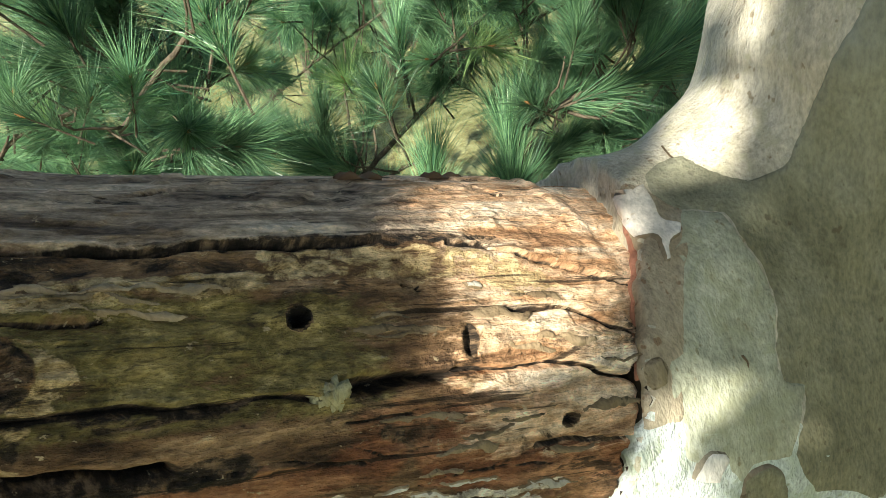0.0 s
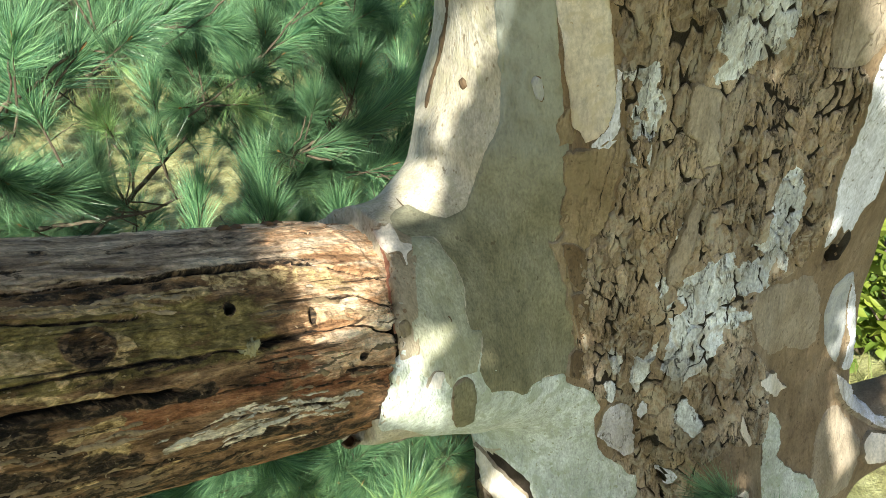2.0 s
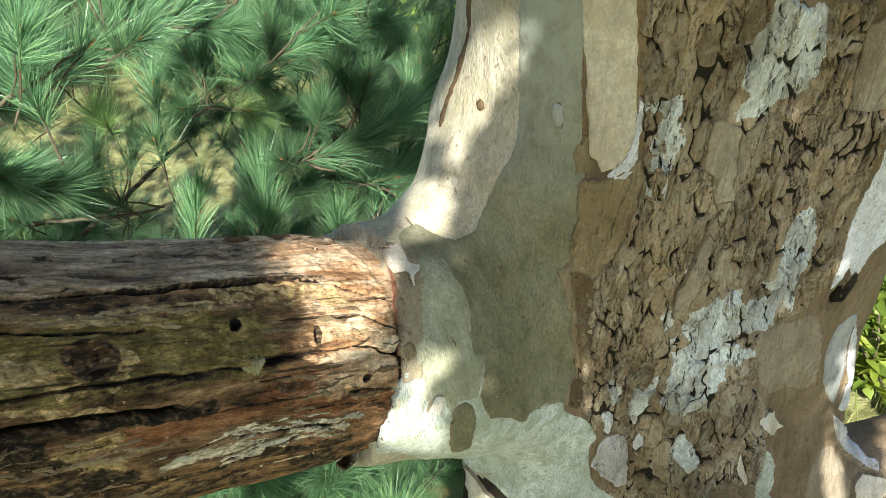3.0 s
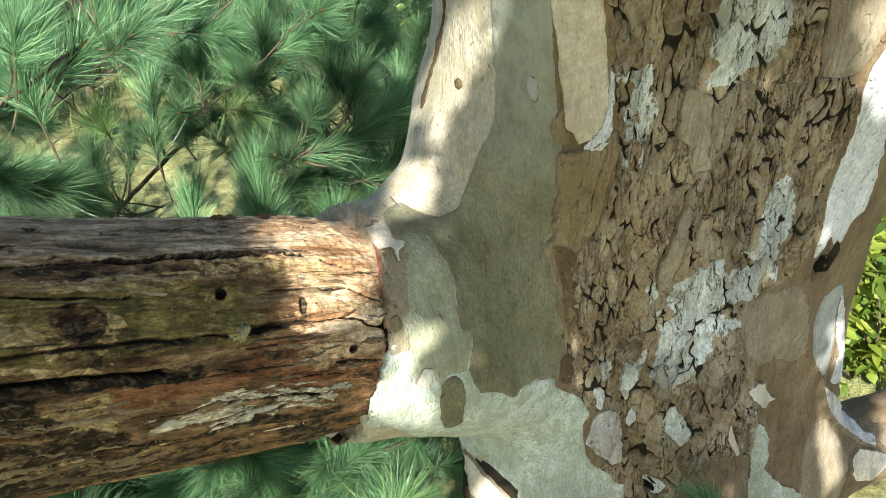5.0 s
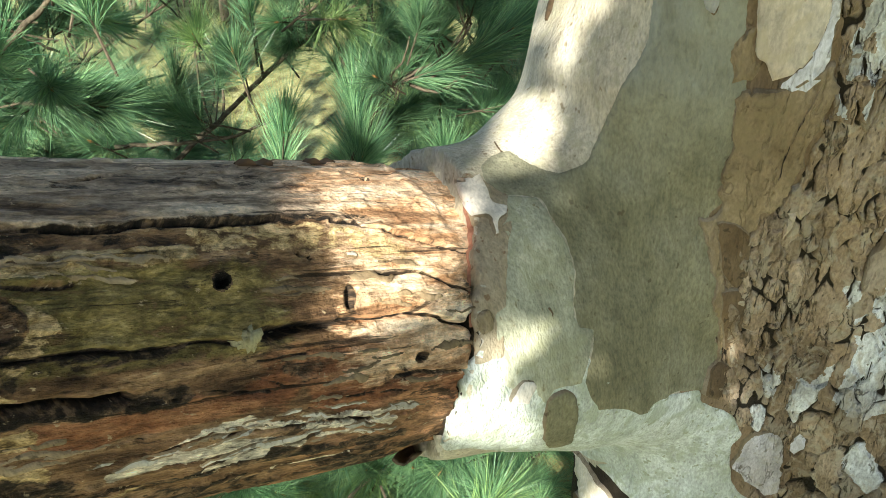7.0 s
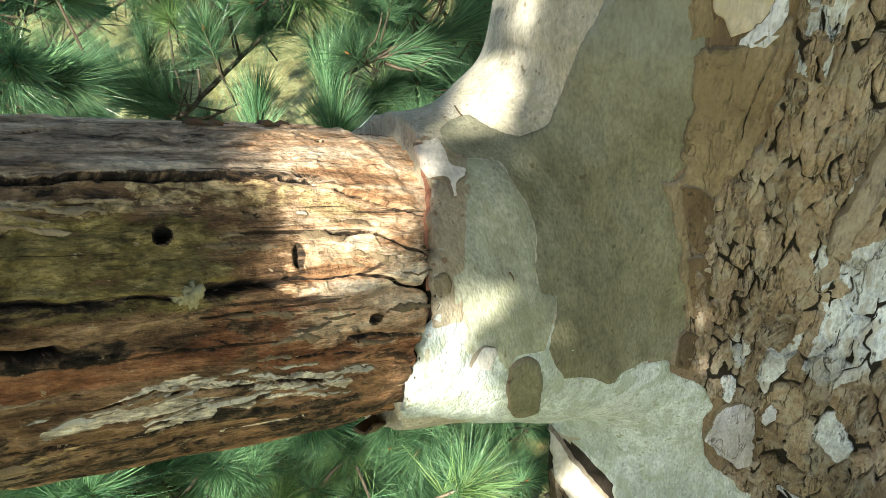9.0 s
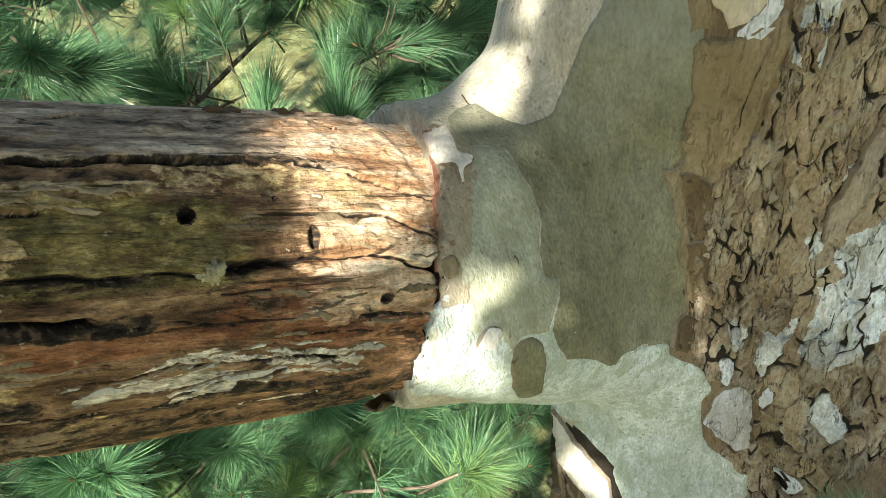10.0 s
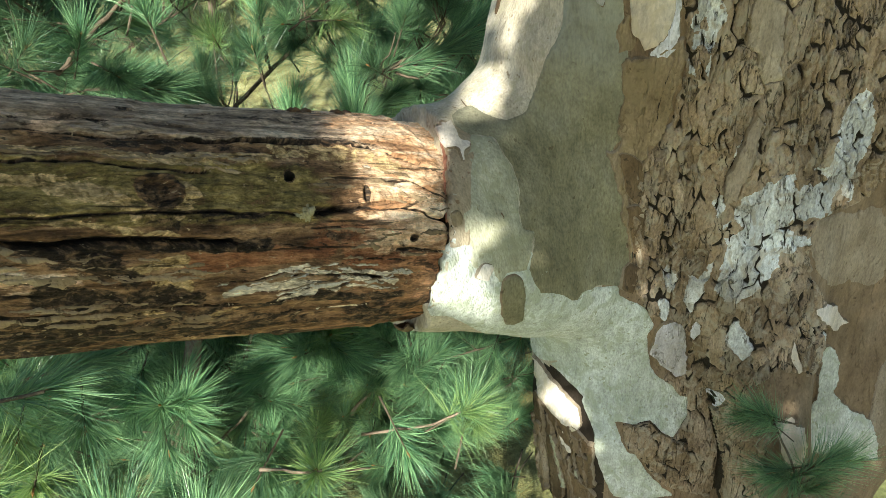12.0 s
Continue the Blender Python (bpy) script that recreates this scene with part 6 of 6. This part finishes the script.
def sprig(points, base_label):
    """A pine sprig of its own that grows up in front of the trunk."""
    line = smooth_line(points, 0.012)
    ob = thing("pine_sprig", tuple(line[0]), base_label, "sprig")
    v, f = tube(line, [0.0030 - 0.0016 * i / len(line) for i in range(len(line))], 7)
    part("twig", mesh_from("twig", v, f), TWIG, ob)
    rng = np.random.RandomState(2)
    top = len(line) - 1
    for back, reach, d, size in ((0, 0.028, (-0.80, 0.1, 0.45), 0.55), (1, 0.032, (-0.85, 0.15, 0.20), 0.52), (2, 0.02, (-0.60, 0.1, 0.7), 0.50), (7, 0.03, (-0.9, -0.1, 0.1), 0.66), (8, 0.03, (-0.8, -0.25, 0.25), 0.62),
                                 (8, 0.05, (0.75, 0.0, 0.55), 0.66), (9, 0.07, (0.9, 0.1, 0.30), 0.66), (10, 0.03, (0.4, -0.3, 0.75), 0.60), (13, 0.03, (-0.7, -0.3, 0.4), 0.62), (15, 0.04, (0.6, -0.3, 0.6), 0.62)):
        q = np.array(line[top - back])
        d = np.array(d) / np.linalg.norm(d)
        o = new("needle_tuft", TUFT_KINDS[0][back % 4])
        o.parent = ob
        o.matrix_basis = Matrix.Translation(Vector(q + d * reach) - ob.location) @ Vector(d).to_track_quat("Z", "Y").to_matrix().to_4x4() @ Matrix.Scale(size, 4)
    return ob


sprig([(0.72, 0.42, -0.03), (0.70, 0.43, 0.40), (0.672, 0.448, 0.62), (0.661, 0.455, 0.691), (0.654, 0.465, 0.73), (0.642, 0.475, 0.774), (0.629, 0.482, 0.804), (0.619, 0.49, 0.831), (0.614, 0.495, 0.845)], "small dark green pine sprig growing in front of the trunk")


# ---- ground, grass and shrubs ----
def build_ground():
    near = np.concatenate([-np.geomspace(300, 4, 14), np.linspace(-3.8, 3.8, 70), np.geomspace(4, 300, 14)])
    x, y = np.meshgrid(near + 0.3, near + 2.0, indexing="ij")
    p = np.stack([x * 1.3, y * 1.3, np.zeros_like(x)], -1)
    z = 0.035 * fnoise(p, 3, 5) + 0.012 * fnoise(p * 5, 3, 6) - 0.05
    n = len(near)
    v = np.stack([x, y, z], -1).reshape(-1, 3)
    i, j = np.meshgrid(np.arange(n - 1), np.arange(n - 1), indexing="ij")
    f = np.stack([i * n + j, (i + 1) * n + j, (i + 1) * n + j + 1, i * n + j + 1], -1).reshape(-1, 4)
    me = mesh_from("ground", v, f)
    me.materials.append(SOIL)
    return tagged(new("ground", me), "woodland ground of dry straw-coloured grass and litter", "ground", kind="structure")


build_ground()


def build_grass():
    rng = np.random.RandomState(14)
    vs, fs = [], []
    for _ in range(9000):
        x, y = rng.uniform(-2.4, 3.0), rng.uniform(1.2, 6.0)
        if vnoise(np.array([[x * 1.7, y * 1.7, 0.0]]), 8)[0] < -0.25:
            continue
        h, a, lean = rng.uniform(0.05, 0.17), rng.uniform(0, 6.28), rng.normal(0, 0.05, 2)
        w = 0.0018
        s = np.array((math.cos(a), math.sin(a), 0)) * w
        b = np.array((x, y, -0.06))
        m = b + np.array((lean[0] * 0.4, lean[1] * 0.4, h * 0.62))
        t = b + np.array((lean[0] * 1.3, lean[1] * 1.3, h))
        i = len(vs)
        vs += [b - s, b + s, m - s * 0.8, m + s * 0.8, t]
        fs += [(i, i + 1, i + 3, i + 2), (i + 2, i + 3, i + 4)]
    me = mesh_from("grass", vs, fs, smooth=False)
    me.materials.append(GRASS)
    return tagged(new("grass", me), "thin straw and green grass on the woodland floor", "grass", kind="stuff")


build_grass()


def leaf_blade(rng, length, width):
    """Corner places of one folded, pointed leaf along +x."""
    fold = rng.uniform(0.1, 0.35) * width
    droop = rng.uniform(-0.25, 0.1) * length
    return [(0, 0, 0), (0.3 * length, -width * 0.5, fold), (0.65 * length, -width * 0.42, fold + droop * 0.4), (length, 0, droop),
            (0.65 * length, width * 0.42, fold + droop * 0.4), (0.3 * length, width * 0.5, fold), (0.35 * length, 0, 0), (0.68 * length, 0, droop * 0.35)]


LEAF_FACES = [(0, 1, 6), (1, 2, 7, 6), (2, 3, 7), (7, 3, 4), (6, 7, 4, 5), (0, 6, 5)]


def shrub(base, height, width, leaves, seed):
    rng = np.random.RandomState(seed)
    ob = thing("shrub", base, "leafy yellow-green broadleaf shrub in the sun", "shrub", "shrubs behind the tree")
    tips = []
    for k in range(7):
        top = np.array(base) + np.array((rng.uniform(-width, width), rng.uniform(-width, width), height * rng.uniform(0.7, 1.0)))
        midp = np.array(base) * 0.5 + top * 0.5 + rng.normal(0, 0.04, 3)
        line = smooth_line([base, tuple(midp), tuple(top)], 0.05)
        v, f = tube(line, [0.006 - 0.004 * i / len(line) for i in range(len(line))], 5)
        part("stem", mesh_from("stem", v, f), TWIG, ob)
        tips += line[len(line) // 4:]
    vs, fs = [], []
    for _ in range(leaves):
        p = Vector(tips[rng.randint(len(tips))]) + Vector(rng.normal(0, 0.035, 3))
        m = Euler((rng.normal(0, 0.5), rng.normal(0, 0.5), rng.uniform(0, 6.28))).to_matrix()
        i = len(vs)
        vs += [p + m @ Vector(c) for c in leaf_blade(rng, rng.uniform(0.035, 0.08), rng.uniform(0.022, 0.042))]
        fs += [tuple(q + i for q in f) for f in LEAF_FACES]
    tagged(part("foliage", mesh_from("foliage", vs, fs), BROADLEAF, ob), kind="stuff")


shrub((1.74, 1.40, -0.05), 0.55, 0.22, 420, 3)
shrub((1.98, 1.62, -0.05), 0.6, 0.25, 420, 8)
shrub((1.86, 1.36, -0.05), 0.30, 0.20, 320, 9)
shrub((2.05, 1.55, -0.05), 0.42, 0.24, 320, 10)
shrub((2.15, 2.3, -0.05), 1.1, 0.4, 300, 4)
shrub((1.1, 3.4, -0.05), 0.9, 0.4, 260, 5)


# ---- the tree's own crown, overhead, that breaks the sunlight ----
# where the sun comes through, and how wide
SPOTS_LIMB = [
    ((0.248, 0.558, 1.146), 0.010), ((0.272, 0.574, 1.144), 0.010), ((0.22, 0.545, 1.095), 0.020), ((0.247, 0.561, 1.06), 0.020), ((0.262, 0.57, 1.05), 0.010), ((0.185, 0.607, 1.261), 0.021),
    ((0.211, 0.608, 1.241), 0.017), ((0.171, 0.598, 1.269), 0.016), ((0.158, 0.528, 1.247), 0.012), ((0.198, 0.556, 1.222), 0.008), ((0.142, 0.615, 1.286), 0.011), ((0.156, 0.595, 1.277), 0.012),
    ((0.275, 0.688, 1.246), 0.007),
]
SPOTS_TRUNK = [
    ((0.362, 0.710, 1.407), 0.020), ((0.345, 0.731, 1.342), 0.021), ((0.313, 0.715, 1.264), 0.009), ((0.304, 0.695, 1.246), 0.014), ((0.392, 0.741, 0.676), 0.011), ((0.409, 0.714, 0.66), 0.016),
    ((0.904, 0.632, 0.742), 0.012), ((0.782, 0.590, 1.415), 0.020), ((0.905, 0.668, 0.915), 0.010), ((0.918, 0.671, 0.870), 0.012), ((0.806, 0.598, 1.34), 0.012), ((0.925, 0.635, 0.69), 0.024),
    ((0.935, 0.63, 0.645), 0.024),
]
SPOTS_PINE = [
    ((-0.42, 1.27, 1.20), 0.12),
    ((0.1, 1.62, 1.08), 0.17), ((-0.2, 3.4, 0.0), 0.35), ((0.1, 4.0, 0.0), 0.35), ((0.16, 0.82, 0.57), 0.08), ((0.05, 0.90, 0.53), 0.07), ((0.20, 0.95, 0.58), 0.06),
    ((-0.10, 0.90, 0.50), 0.06), ((0.0, 0.75, 0.62), 0.06), ((0.06, 0.85, 0.56), 0.07), ((0.26, 0.88, 0.58), 0.07), ((0.0, 1.45, 1.07), 0.11), ((0.32, 1.66, 1.10), 0.11),
    ((0.38, 1.5, 1.2), 0.12), ((0.20, 1.25, 1.05), 0.08), ((0.15, 1.5, 1.23), 0.09), ((-0.3, 2.0, 1.0), 0.16),
]


def crown():
    """Limbs and leaves of the crown; the sun comes through where it is thin."""
    rng = np.random.RandomState(33)
    s = sun_dir()
    u = s.orthogonal().normalized()
    w = s.cross(u)
    mid = Vector((0.35, 0.7, 1.1))
    spots = [((Vector(c) - mid).dot(u), (Vector(c) - mid).dot(w), r) for c, r in SPOTS_LIMB + SPOTS_TRUNK + SPOTS_PINE]
    flat = lambda p: ((Vector(p) - mid).dot(u), (Vector(p) - mid).dot(w))
    trunk_line = (*flat((0.66, 0.62, 0.55)), *flat((0.66, 0.62, 1.7)))
    limb_line = (*flat(LIMB_A), *flat(LIMB_A + LIMB_D * 0.75))

    def near_line(a, b, a0, b0, a1, b1):
        t = max(0, min(1, ((a - a0) * (a1 - a0) + (b - b0) * (b1 - b0)) / ((a1 - a0) ** 2 + (b1 - b0) ** 2)))
        return math.hypot(a - a0 - t * (a1 - a0), b - b0 - t * (b1 - b0))

    ends = [(-0.9, -1.6, 3.7), (0.9, -1.4, 4.4), (2.6, 0.3, 4.6), (1.4, 2.4, 4.9), (-1.3, 1.9, 4.8), (-1.9, 0.2, 4.5), (0.5, 0.6, 5.6), (-0.3, -1.25, 3.15)]
    for e in ends:
        a, b = np.array((0.70, 0.68, 3.0)), np.array(e)
        line = smooth_line([tuple(a), tuple(a + (b - a) * 0.4 + np.array((0, 0, 0.25))), tuple(b)], 0.1)
        v, f = tube(line, [0.10 - 0.085 * i / len(line) for i in range(len(line))], 9)
        part("limb", mesh_from("limb", v, f), PALE, tree)
    vs, fs = [], []
    count = 0
    while count < 30000:
        if count < 22000:
            turn, far = rng.uniform(0, 6.283), 0.95 * math.sqrt(rng.rand()) * rng.uniform(0.8, 1.15)
            q = mid + u * far * math.cos(turn) + w * far * math.sin(turn) + s * (2.35 + rng.normal(0, 0.28) - 0.35 * far * far)
        else:
            g = rng.normal(0, 1, 3)
            g = g / np.linalg.norm(g) * rng.rand() ** 0.35
            q = Vector((0.3 + 3.2 * g[0], -0.5 + 2.8 * g[1], 4.6 + 1.4 * g[2]))
        count += 1
        a, b = (q - mid).dot(u), (q - mid).dot(w)
        if min(near_line(a, b, *trunk_line) - 0.20, near_line(a, b, *limb_line)) > 0.17 and fnoise(np.array([[a * 8.0, b * 8.0, 2.0]]), 3, 17)[0] > -0.22:
            continue
        ln = rng.uniform(0.035, 0.06) if count < 22000 else rng.uniform(0.10, 0.18)
        if any(math.hypot(a - sa, b - sb) < r + ln * 0.36 for sa, sb, r in spots):
            continue
        m = Euler((rng.normal(0, 0.5), rng.normal(0, 0.5), rng.uniform(0, 6.28))).to_matrix()
        i = len(vs)
        vs += [q + m @ (Vector(c) - Vector((ln / 2, 0, 0))) for c in leaf_blade(rng, ln, ln * 0.85)]
        fs += [tuple(k + i for k in f) for f in LEAF_FACES]
    tagged(part("crown", mesh_from("crown", vs, fs), CROWN, tree, "leafy crown overhead"), kind="stuff")


crown()
bark_plates()
